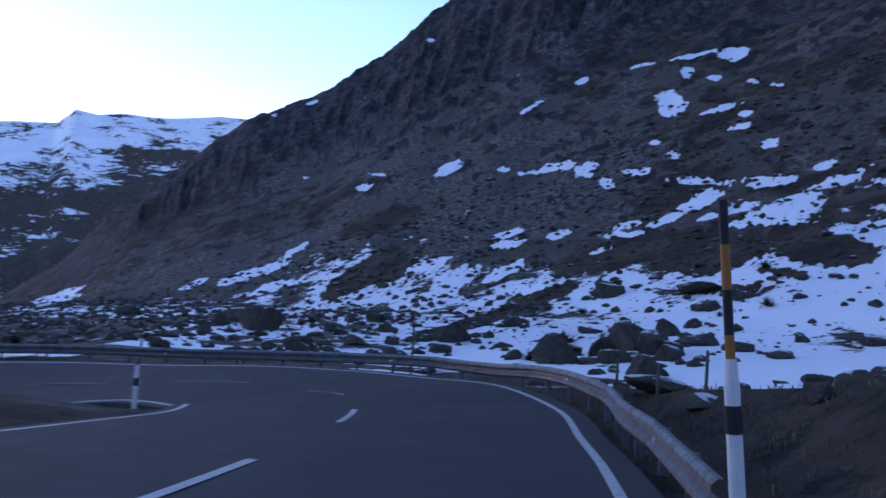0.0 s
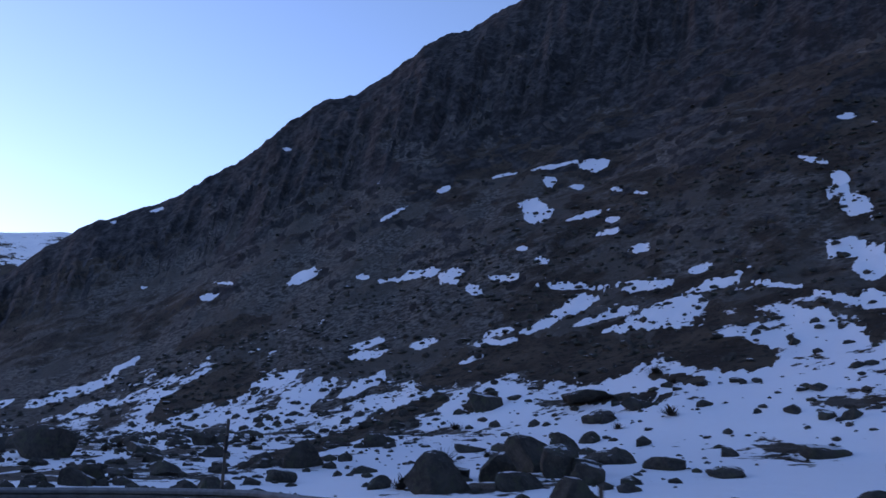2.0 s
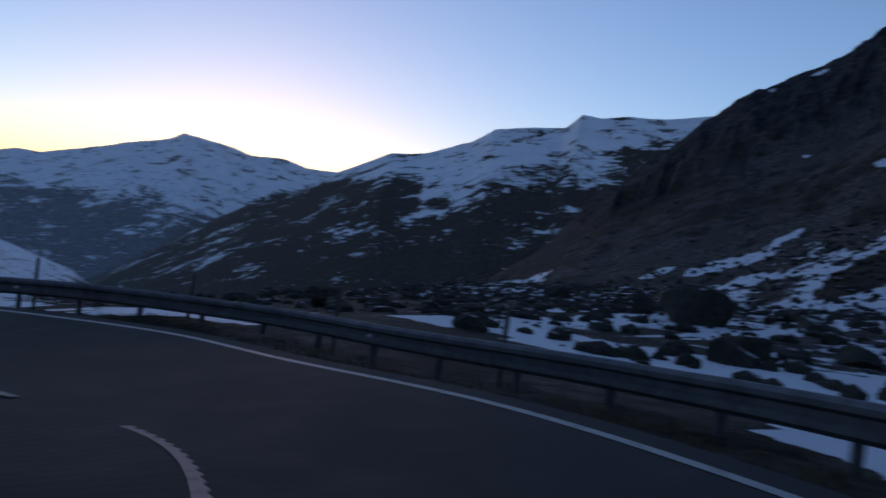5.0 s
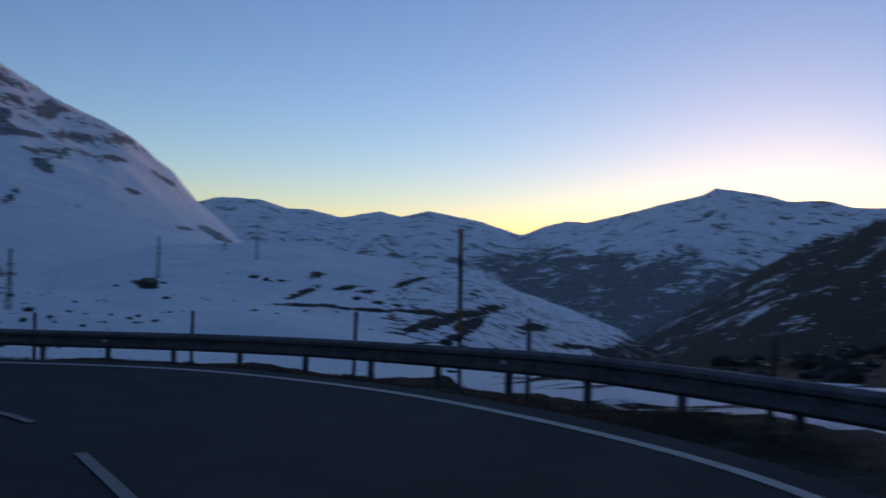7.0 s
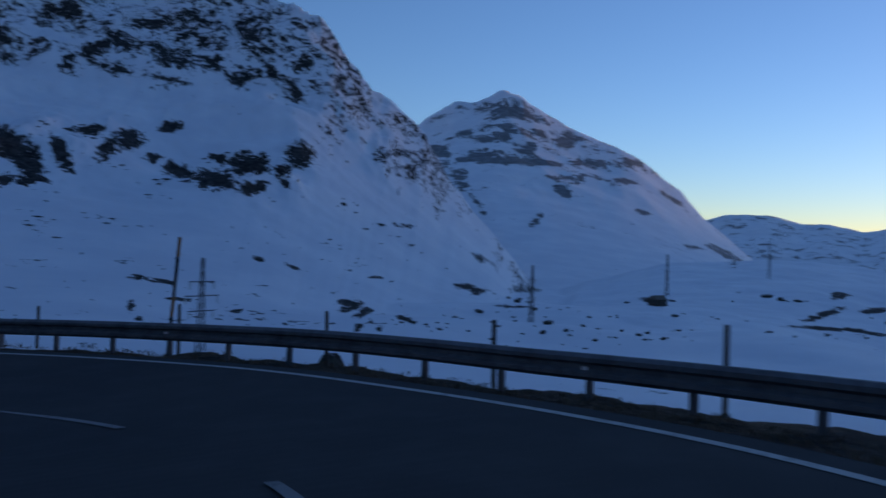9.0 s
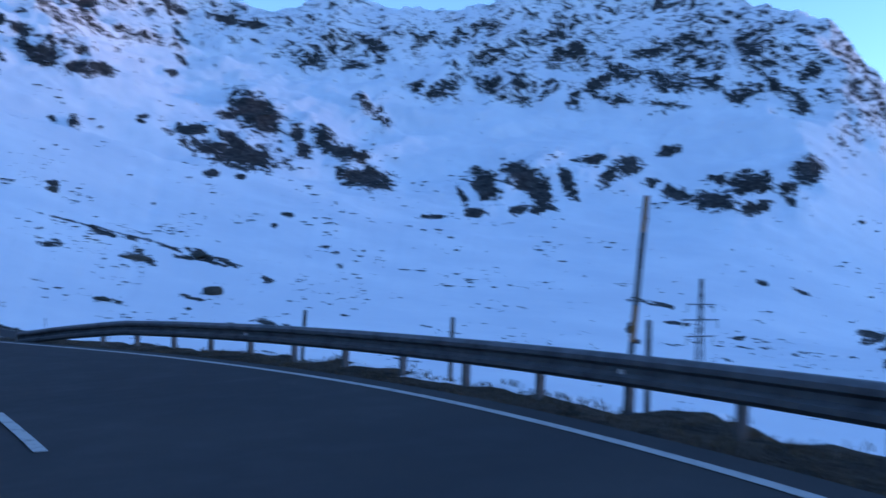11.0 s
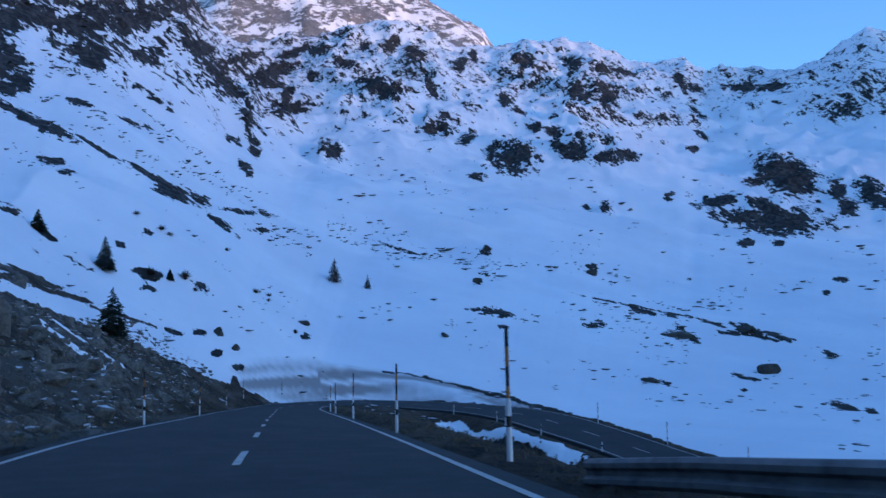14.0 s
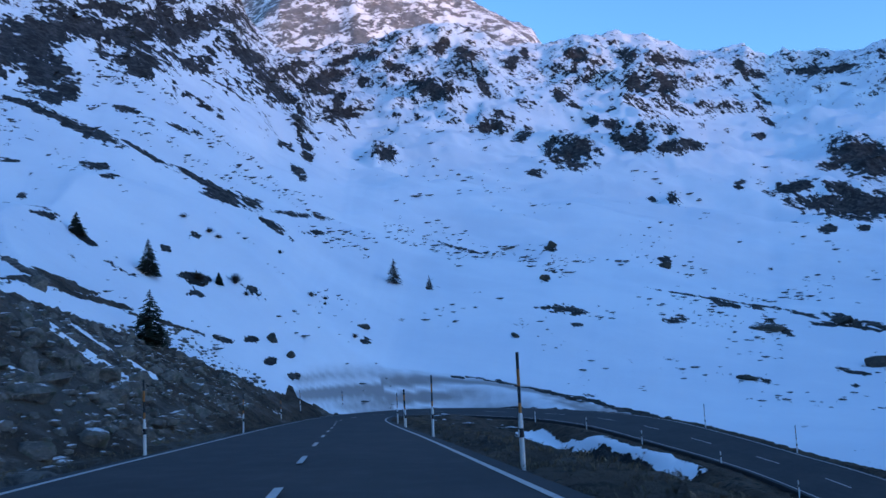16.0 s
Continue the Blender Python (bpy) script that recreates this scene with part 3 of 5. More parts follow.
LEDGE_SPOTS_A = ((176.9, 13.8, 1.7, 0.16, 19), (174.2, 12.6, 1.79, 0.23, 28), (173.1, 12.3, 1.36, 0.2, 25), (170.6, 11.3, 1.57, 0.1, 31), (167.7, 9.8, 1.94, 0.17, 26), (166, 8.7, 1.32, 0.38, 21), (164.7, 8.4, 0.6, 0.28, 22),
                 (163, 6.7, 1.01, 0.17, 37), (169.2, 13.1, 0.97, 0.14, 20), (172.6, 14.2, 0.77, 0.2, 14), (172.7, 10.3, 0.75, 0.2, 10), (171.7, 9.7, 0.45, 0.13, 10), (162, 7.7, 1.38, 0.14, 7), (160.9, 6.5, 0.62, 0.14, 2),
                 (153, 5.5, 1.78, 0.11, 18), (171.4, 3.31, 1.87, 0.14, 27), (169.9, 2.47, 0.96, 0.12, 18), (168.7, 1.77, 1.14, 0.12, 23), (166.2, 0.55, 1.8, 0.09, 21))
LEDGE_SPOTS_B = ((163.9, -0.27, 0.62, 0.13, 18), (145.7, 1.01, 1.28, 0.27, 8), (144.9, 0.02, 0.33, 0.13, 3), (139.6, 0.08, 0.64, 0.2, 3), (136.6, 0.97, 0.87, 0.2, 16), (133.9, -0.51, 0.9, 0.19, 40), (135, 0.61, 0.91, 0.1, 14),
                 (131.6, -0.42, 0.63, 0.16, 8), (129.5, -0.77, 1.1, 0.12, 14), (132.6, 0.16, 1.47, 0.08, 19), (135.3, -3.41, 0.58, 0.12, 12), (140.1, 3.93, 0.36, 0.17, 4), (147.1, 3.01, 0.31, 0.21, 3), (146.9, 5.1, 0.31, 0.21, 3),
                 (163, 2.59, 0.81, 0.16, 33), (166.5, 3.47, 0.77, 0.26, 12), (165.8, 3.13, 0.56, 0.29, 2), (165.8, 2.44, 0.56, 0.22, 23), (162.6, -0.3, 0.37, 0.19, 3))
LEDGE_SPOTS_C = ((156.6, -0.62, 0.4, 0.2, 32), (160, -2.51, 0.28, 0.16, 3), (161.3, -1.65, 0.28, 0.22, 5), (175.4, 8.2, 0.33, 0.18, 23), (173.6, 7, 0.56, 0.12, 16), (171.5, 5.6, 0.73, 0.12, 33), (166.4, 6, 0.44, 0.2, 1),
                 (167.9, 5.2, 0.31, 0.16, 34), (130.6, -0.07, 0.4, 0.13, 25))
PYRAMID_ROCK_SPOTS_A = ((80, 9.9, 1.44, 0.39, 175), (81.4, 6.8, 1.36, 0.43, 170), (79.3, 6.5, 2.77, 0.25, 179), (77.6, 6.4, 2.47, 0.18, 180), (73.6, 6.4, 1.46, 0.3, 5), (78.3, 7.3, 0.7, 0.29, 6), (75.7, 8, 0.65, 0.51, 173),
                        (78.1, 9.3, 1.39, 0.18, 11), (75.7, 5.5, 1.8, 0.19, 0), (71.5, 6.6, 0.93, 0.19, 2), (84, 6.9, 0.71, 0.35, 17), (83.4, 5.9, 0.79, 0.43, 29), (82.5, 5.1, 0.79, 0.4, 98), (81.2, 3.53, 0.91, 0.28, 50),
                        (86.4, 6.8, 1.25, 0.31, 4), (85.2, 5.6, 0.78, 0.45, 106), (87.5, 6.5, 0.49, 0.35, 5), (84.5, 6.4, 0.46, 0.28, 174), (77.3, 2.42, 0.58, 0.25, 136))
PYRAMID_ROCK_SPOTS_B = ((85.3, 1.85, 0.8, 0.14, 3), (80.1, -0.25, 0.7, 0.18, 25), (75.5, 4.4, 0.65, 0.3, 18), (71.7, 5.3, 0.93, 0.15, 3), (70.3, 3.25, 0.45, 0.15, 8), (68.7, 4.3, 0.94, 0.19, 28), (75, 5.1, 0.73, 0.15, 177),
                        (65.1, 0.72, 1.15, 0.27, 29), (67, 1.06, 0.76, 0.15, 8), (80.2, 8.8, 1.38, 0.14, 170), (82.5, 8.3, 0.53, 0.18, 175), (77.5, 8.5, 1.05, 0.15, 1), (80.5, 7.9, 1.03, 0.14, 176), (79.8, 8.3, 0.69, 0.11, 176))
VALLEY_LEDGE_SPOTS_A = ((57.9, -2.83, 0.97, 0.19, 153), (55.4, -2.48, 0.77, 0.15, 168), (53.8, -2.63, 0.57, 0.11, 178), (57.4, -3.71, 1.93, 0.12, 0), (53.5, -3.88, 2.09, 0.11, 180), (49.8, -3.93, 1.68, 0.11, 3), (49.7, -4.83, 0.94, 0.22, 152),
                        (48.1, -4.38, 1.12, 0.26, 152), (46.5, -4.6, 0.88, 0.33, 157), (47.2, -5.58, 1.11, 0.22, 147), (46.3, -3.85, 1.09, 0.19, 169), (42.6, -4.58, 0.7, 0.22, 177), (39.8, -5.74, 1, 0.11, 1), (38, -5.97, 0.97, 0.14, 17),
                        (51.5, -1.97, 1.13, 0.11, 158), (57.4, -1.66, 0.46, 0.23, 178), (52.9, -3.36, 0.38, 0.15, 178), (80.9, -2.17, 0.62, 0.18, 179), (77.4, -2.23, 0.78, 0.15, 179))
VALLEY_LEDGE_SPOTS_B = ((45.5, -3.43, 0.72, 0.15, 172), (80, -2.38, 0.55, 0.15, 179), (68.4, -2.63, 0.69, 0.15, 9))
HILL_SNOW_SPOTS_A = ((-25.3, 10.1, 1.29, 0.39, 156), (-18.5, 8.2, 0.73, 0.27, 171), (-29.9, 10.3, 0.69, 0.19, 178), (-32.2, 10.2, 1.14, 0.1, 175), (-34.2, 10.7, 1.52, 0.35, 173), (-19.2, 9.2, 1.1, 0.1, 176), (-13.1, 8.3, 0.42, 0.11, 159),
                     (-33.9, 16.3, 0.57, 0.23, 164), (-30.8, 14.7, 1.15, 0.12, 148), (-38.1, 17.3, 0.94, 0.15, 170), (-41.9, 17.9, 1.46, 0.15, 171), (-45, 17.9, 1, 0.51, 178), (-42, 16.9, 0.66, 0.3, 12), (-41.8, 15.1, 1.29, 0.71, 21),
                     (-45.8, 14.7, 1.43, 0.22, 166), (-44.1, 16.5, 0.54, 0.15, 2), (-48, 14.4, 0.53, 0.22, 2), (-48, 13.6, 0.88, 0.22, 171), (-42, 12.6, 0.52, 0.19, 0))
HILL_SNOW_SPOTS_B = ((-43.9, 11.8, 0.66, 0.22, 11), (-50.6, 12.5, 0.82, 0.32, 171), (-47.4, 16.3, 0.49, 0.14, 3), (-49.3, 16, 0.62, 0.11, 3), (-55.5, 11.2, 0.91, 0.27, 172), (-37.1, 10.6, 1.13, 0.61, 169), (-41.3, 10.7, 1.11, 0.26, 179),
                     (-39.6, 9.8, 0.93, 0.34, 19), (-46.7, 10.2, 2.13, 0.26, 2), (-51.7, 10.3, 2.71, 0.42, 179), (-56.8, 10.2, 1.6, 0.3, 166), (-58.3, 10.9, 0.79, 0.16, 151), (-61.2, 10.1, 1.77, 0.13, 7), (-65, 9.3, 1.65, 0.15, 14),
                     (-47.5, 8.9, 1.78, 0.72, 154), (-55, 8.7, 2.28, 1.03, 170), (-50.6, 8.4, 2.07, 0.32, 165), (-52.4, 7.7, 2.02, 0.28, 170), (-46.2, 7.8, 1.43, 0.36, 159))
HILL_SNOW_SPOTS_C = ((-43, 7.2, 1.46, 0.3, 169), (-32.9, 6, 1.5, 0.31, 162), (-37.5, 6.3, 0.93, 0.3, 168), (-43, 6.6, 2.18, 0.26, 174), (-42.1, 5.5, 0.91, 0.22, 158), (-60.5, 17.1, 1.05, 0.13, 18), (-62.4, 15.9, 0.74, 0.37, 36),
                     (-63.5, 14.4, 1.72, 0.61, 29), (-64.1, 11.9, 1.39, 0.5, 5), (-66, 10.9, 1.12, 0.82, 46), (-66.9, 9.1, 1.05, 0.66, 2), (-63.9, 8.3, 1.96, 0.5, 7), (-65.9, 7.1, 2.41, 0.85, 13), (-63.3, 7.4, 1.72, 0.44, 170),
                     (-60.8, 7.7, 1.5, 0.32, 170), (-61.8, 19.4, 0.57, 0.13, 9), (-63.3, 18.9, 0.39, 0.09, 10), (-12.1, 13.3, 0.64, 0.11, 158), (-9.5, 12.2, 0.31, 0.11, 173))
HILL_SNOW_SPOTS_D = ((-20.5, 18.2, 0.3, 0.11, 175), (2.5, -1.55, 1.4, 0.39, 160), (2.6, -1.12, 1.38, 0.23, 160), (-20.9, 3.26, 1.06, 0.17, 146), (-27.8, 3.61, 2.12, 0.43, 161), (-31.1, 2.45, 2.13, 1.21, 146), (-29.4, 0.69, 3.02, 1.15, 151),
                     (-14.4, 3.28, 1.03, 0.29, 145), (-13.5, 2.21, 1.23, 0.38, 155), (-11.2, 1.21, 2.02, 0.42, 161), (-7.5, 0.33, 0.98, 0.25, 150), (-22, 0.29, 1.71, 0.53, 145), (-15.9, -1.55, 2.63, 0.58, 171), (-22.9, -1.4, 2.71, 0.5, 177),
                     (-28.6, -1.09, 1.79, 0.49, 165), (-14.2, 0.66, 2.47, 0.39, 161), (-33.7, 5.4, 1.66, 0.38, 167), (-34.9, 3.53, 1.68, 0.6, 151))
HILL_DARK_SPOTS = ((-23, 2.62, 2.97, 1.3, 156), (-49.5, 5.9, 5.14, 1.18, 179), (-58.8, 6.6, 3.54, 0.87, 9), (-41.6, 4.8, 2.39, 0.91, 178), (-45.6, 9.1, 2.61, 0.63, 169), (-21, 1.24, 1.7, 0.79, 166), (-39.1, -0.01, 1.71, 0.91, 176),
                   (-58.5, 4.9, 1.97, 0.22, 4), (-39.9, 1.91, 2.48, 0.6, 156), (-55.4, 3.71, 2.79, 0.23, 174), (-45.3, 3.06, 1.18, 0.62, 177), (-21.5, 6.1, 2.92, 0.76, 161))
OUTCROP_SPOTS = OUTCROP_SPOTS_A + OUTCROP_SPOTS_B + OUTCROP_SPOTS_C + OUTCROP_SPOTS_D + OUTCROP_SPOTS_E
UPPER_ROCK_SPOTS = UPPER_ROCK_SPOTS_A + UPPER_ROCK_SPOTS_B
LEDGE_SPOTS_D = ((136.3, 1.08, 4.68, 0.06, 13), (133.8, -0.6, 0.98, 0.22, 37), (130.5, -0.37, 1.02, 0.21, 21), (128.9, -0.68, 1, 0.18, 19), (125.9, -1.8, 0.57, 0.14, 25), (124.8, -4.79, 0.86, 0.17, 12), (123.3, -5.03, 0.42, 0.13, 18),
                 (121.3, -5.48, 0.4, 0.1, 18), (134.7, -3.65, 0.52, 0.14, 8), (130.3, -3.17, 0.73, 0.11, 16), (130.1, -3.95, 0.3, 0.14, 176), (139.1, 0.11, 0.73, 0.22, 3), (122.7, 0.63, 0.43, 0.17, 178), (125.5, 2.67, 0.26, 0.21, 178),
                 (126.4, 1.88, 0.19, 0.14, 178), (122, 0.26, 0.24, 0.13, 22), (121.5, -0.68, 0.24, 0.13, 21), (120, -4.13, 0.23, 0.1, 7))
LEDGE_SPOTS_E = ((94.3, -0.74, 0.45, 0.15, 19), (92.1, -1.24, 0.59, 0.11, 19), (101.6, -2.21, 0.54, 0.15, 3), (94.8, -4.35, 0.34, 0.15, 178), (101.2, -4.22, 0.38, 0.23, 58), (100.3, -4.99, 0.31, 0.19, 28), (87.9, -3.75, 0.71, 0.37, 177),
                 (86.7, -4.21, 0.42, 0.36, 50), (85.5, -5.11, 0.64, 0.21, 59), (84, -5.28, 0.28, 0.21, 63), (83.2, -4.61, 0.87, 0.14, 18), (80.9, -2.15, 0.58, 0.18, 8), (80, -2.57, 0.32, 0.14, 177), (80.1, -0.35, 0.32, 0.17, 27),
                 (86.8, -1.76, 0.7, 0.09, 178), (77.3, -3.39, 1.21, 0.1, 0), (100.1, -2.44, 0.85, 0.15, 13), (98.5, -3.64, 0.76, 0.12, 6))
LEDGE_SPOTS = LEDGE_SPOTS_A + LEDGE_SPOTS_B + LEDGE_SPOTS_C + LEDGE_SPOTS_D + LEDGE_SPOTS_E
PYRAMID_ROCK_SPOTS = PYRAMID_ROCK_SPOTS_A + PYRAMID_ROCK_SPOTS_B
VALLEY_LEDGE_SPOTS = VALLEY_LEDGE_SPOTS_A + VALLEY_LEDGE_SPOTS_B
HILL_SNOW_SPOTS = HILL_SNOW_SPOTS_A + HILL_SNOW_SPOTS_B + HILL_SNOW_SPOTS_C + HILL_SNOW_SPOTS_D


def height_angle(z, r):
    return np.degrees(np.arctan2(z - 1.2, np.maximum(r, 1.0)))


def spots(az, el, table, ragged=0.55, grain=0.5):
    """1 in the middle of a spot, 0 at its ragged outline, falling to -1 outside."""
    out = np.full(az.shape, -1.0)
    for k, (a, e, ha, hb, turn) in enumerate(table):
        m = 1.7 * ha
        near = np.where((np.abs(az - a) < m / math.cos(radians(e))) & (np.abs(el - e) < m))
        if near[0].size:
            u, v = (az[near] - a) * math.cos(radians(e)), el[near] - e
            c, s = math.cos(radians(turn)), math.sin(radians(turn))
            p, q = (u * c + v * s) / ha, (v * c - u * s) / hb
            g = min(grain, 1.2 * hb + 0.12)
            d = np.sqrt(p * p + q * q) + ragged * fbm(u / g + a, v / g + e, 4, 150 + k % 40, 0.7)
            out[near] = np.maximum(out[near], np.clip(1 - d, -1, 1))
    return out


def patches(az, r, table, shape=2.0, ragged=1.3):
    """Strength 0 to 1 of the nearest patch, with a ragged outline."""
    out = np.zeros_like(r)
    for k, (a, d, ha, hr) in enumerate(table):
        near = (np.abs(az - a) < 2.2 * ha) & (np.abs(r - d) < 2.2 * hr)
        if near.any():
            u, v = (az[near] - a) / ha, (r[near] - d) / hr
            lean = 0.35 * math.sin(a * 7.0 + d) * (a > 30)
            q = (u + lean * v) ** 2 + (v - 0.3 * lean * u) ** 2
            q = np.maximum(q + ragged * fbm(u * 1.5 + a, v * 1.5 + d, 4, 50 + k, 0.6), 0.0)
            out[near] = np.maximum(out[near], np.exp(-0.7 * q ** shape))
    return out


def land(x, y):
    """Height of the bare land, before the road was cut into it."""
    r, az = np.hypot(x, y), np.degrees(np.arctan2(y, x))
    az = np.where(az < -150, az + 360, az)
    az2 = np.where(az > 180, az - 360, az)
    rough = fbm(x / 60, y / 60, 5, 3, 0.55)
    crag = fbm(x / 45, y / 45, 6, 11, 0.55, ridged=True)
    wob = fbm(np.degrees(np.arctan2(y, x)) / 1.6, r / 900, 5, 21)
    wa = az + 0.35 * wob
    z = base_height(az2, r) + rough * np.clip((r - 35) / 60, 0, 1) * np.clip(r / 150, 0.4, 5)
    z = z + 4.0 * fbm(x / 60, y / 60, 3, 27, 0.45) * np.clip((az - 44) / 6, 0, 1) * np.clip((92 - az) / 8, 0, 1) * np.clip((r - 90) / 60, 0, 1) * np.clip((600 - r) / 200, 0, 1)
    h = hill(wa, r)
    stony = fbm(x / 9, y / 9, 5, 15, 0.62)
    h = h + np.where(h > -400, (crag * 5.0 + rough * 3) * np.clip((h - 15) / 40, 0, 1) + stony * 1.1 * np.clip((h - 2) / 12, 0, 1), 0)
    tall = np.clip(h / np.maximum(hill(az, r * 0 + 195.0), 20), 0, 1)
    bell = np.clip((tall - 0.45) / 0.2, 0, 1) * np.clip((1.08 - tall) / 0.25, 0.2, 1) * np.clip((r - 60) / 60, 0, 1)
    ribs = fbm(wa / 1.1 + 0.3 * stony, r / 50, 4, 19, 0.6, ridged=True)
    h = h + np.where(h > -400, ribs * 2.4 * bell, 0)
    b = snow_slope(wa, r)
    b = b + np.where(b > -400, crag * 9.0 * np.clip((b - 45) / 90, 0, 1) + rough * 6 * np.clip((b + 5) / 60, 0, 1), 0)
    b = b + np.where(b > -400, fbm(x / 28, y / 28, 5, 17, 0.6, ridged=True) * 3.0 * np.clip((b - 50) / 60, 0, 1), 0)
    flute = fbm((x + 0.5 * y) / 70, (y - 0.5 * x) / 42, 4, 23, 0.42) * 6.0
    b = b + np.where(b > -400, flute * np.clip((b + 4) / 35, 0, 1) * np.clip((az - 80) / 10, 0, 1), 0)
    knob = patches(az, r, OUTCROPS, 1.0)
    b = b + knob * (1.0 + 9.0 * np.abs(crag)) * np.clip(r / 350, 0.15, 1) + patches(az, r, BROKEN_ROCK, 1.0) * crag * 9.0
    far = fbm(x / 320, y / 320, 6, 31, 0.55, ridged=True)
    s = shoulder(wa, r)
    out = np.maximum.reduce([z, h, b, s + np.where(s > -400, rough * 4, 0)])
    for form, amp, low in ((ridge_c, 17, -60), (far_range, 45, -100), (pyramid, 24, 20), (high_peak, 40, 120)):
        f = form(az + (0.2 * wob if form is not pyramid else 0.1 * wob), r)
        calm = np.clip(np.abs(r - 1600) / 450, 0.25, 1) if form is ridge_c else np.clip(np.abs(r - 3500) / 900, 0.2, 1) if form is far_range else 1.0
        f = f + np.where(f > -400, calm * far * amp * np.clip((f - low) / 150, 0, 1), 0)
        out = np.maximum(out, f)
    return out


# guard rail along the outer edge: place on the line, distance beyond it, height of the beam's top
RAIL_FROM, RAIL_TO = 27, int(18.45 * 14)
RAIL_SHAPE = ((1.9, 0.62, 0.30), (2.5, 0.60, 0.45), (3, 0.56, 0.5), (4.4, 0.9, 0.52), (5.5, 1.23, 0.41), (6.5, 1.72, 0.45), (8, 2.08, 0.35), (9.5, 2.03, 0.4), (11, 1.97, 0.44),
          (13, 1.93, 0.4), (14, 1.7, 0.43), (15, 1.42, 0.51), (16, 1.35, 0.53), (17, 1.61, 0.51), (17.5, 1.75, 0.49), (17.8, 1.67, 0.47), (18.1, 1.46, 0.3), (18.45, 1.11, 0.03))


def rail_out(rank):
    t = np.array(RAIL_SHAPE)
    return np.interp(rank / 14.0, t[:, 0], t[:, 1])



def ground_height(x, y):
    z = land(x, y)
    d, zr, rank = near_road(x, y)
    free = np.maximum(d - 1.0, 0)
    cut = np.clip(z, zr - 0.12 - 0.62 * free, zr - 0.12 + 0.75 * free)
    island = (rank < 0) & (x > -12) & (x < 8) & (np.abs(y) < 12)
    cut = np.where(island, np.minimum(cut, zr - 0.12 + 0.10 * free), cut)
    # a turf berm stands outside the guard rail
    tuft = fbm(x / 0.9, y / 0.9, 3, 91)
    by_rail = np.clip((rank - RAIL_FROM) / 8, 0, 1) * np.clip((RAIL_TO + 4 - rank) / 8, 0, 1)
    out = rail_out(rank)
    foot = np.interp(rank, (28, 80, 100, 185, 212, 230, 258), (-0.12, -0.15, -0.2, -0.2, -0.1, -0.04, -0.1))
    u = np.clip((d - 0.3) / (out - 0.3), 0, 1)
    top = zr - 0.13 * (1 - u) + foot * u + 0.06 * tuft * np.clip(d - 0.5, 0, 1) + 0.3 * fbm(x / 2.2, y / 2.2, 4, 93) * np.clip((72 - rank) / 10, 0, 1) * np.clip((d - 1.2) / 1.5, 0, 1)
    berm = top - 0.55 * np.maximum(d - out - np.interp(rank, (200, 225), (0.4, 0.12)) - 0.45 * tuft - np.clip((72 - rank) / 20, 0, 1) * (0.4 + 2.6 * fbm(x / 4, y / 4, 3, 92)), 0)
    cut = cut + by_rail * np.maximum(berm - cut, 0) * (d < 12)
    # an earth bank runs outside the lower leg
    low_side = np.clip((rank - MAIN - 80) / 14, 0, 1)
    cut = cut + low_side * 0.75 * np.exp(-((d - 2.3) / 1.1) ** 2) * (1 + 0.5 * fbm(x / 3, y / 3, 3, 94))
    z = np.where(d < 60, cut, z)
    z = np.where(d < 0.3, zr - 0.25, z)
    return z, d, zr


# ---- the ground, one sheet to the horizon ----
DRIFT_X, DRIFT_Y = (-84, -74, -68, -63, -55), (53, 53.4, 53.8, 53.9, 53.7)


def hill_snow(x, y, z, r, az, el):
    left = along(r, ((20, 0.9), (40, 0.62), (60, 0.5), (72, 0.2), (80, -0.1), (110, -0.3)))
    left = left + along(az, ((-75, 0.3), (-58, 0.28), (-48, 0.1), (-40, 0.0))) * np.clip((70 - r) / 20, 0, 1)
    right = along(r, ((16, 0.42), (24, 0.42), (34, 0.5), (62, 0.52), (78, 0.36), (92, 0.16), (102, -0.1), (118, -0.3)))
    cover = left + (right - left) * np.clip((az + 42) / 14, 0, 1)
    cover = cover + 0.25 * fbm(x / 14, y / 14, 4, 61)
    cover = cover - np.clip(0.6 + 2.0 * spots(az, el, HILL_DARK_SPOTS, 0.8, 1.2), 0, 1) * 0.8
    cover = cover + 0.2 * along(az, ((-32, 0), (-24, 1), (-8, 1), (-3, 0))) * along(r, ((34, 0), (50, 1), (88, 1), (104, 0)))
    cover = cover - 0.45 * np.clip((az + 22) / 4, 0, 1) * np.clip((62 - r) / 6, 0, 1)
    white = spots(az, el, HILL_SNOW_SPOTS, 0.6, 0.6)
    return np.maximum(np.maximum(cover, -0.3), np.clip(0.42 + 1.5 * white, -0.3, 1.15))


def rock_cover(az, el, r):
    """How far bare rock breaks through the snow, slope by slope."""
    rocky = np.zeros_like(r)
    for table, low, high, gain, ragged in ((OUTCROP_SPOTS, 200, 800, 1.2, 0.6), (UPPER_ROCK_SPOTS, 300, 800, 0.92, 0.8), (CRAG_SPOTS, 130, 700, 0.95, 0.95), (LEDGE_SPOTS, 60, 420, 1.0, 0.6),
                                           (PYRAMID_ROCK_SPOTS, 420, 2200, 0.72, 0.9), (VALLEY_LEDGE_SPOTS, 150, 800, 1.1, 0.5)):
        face = np.clip(0.5 + 0.95 * spots(az, el, table, ragged, 0.35), 0, 1) * gain
        rocky = np.maximum(rocky, face * ((r > low) & (r < high)))
    return rocky


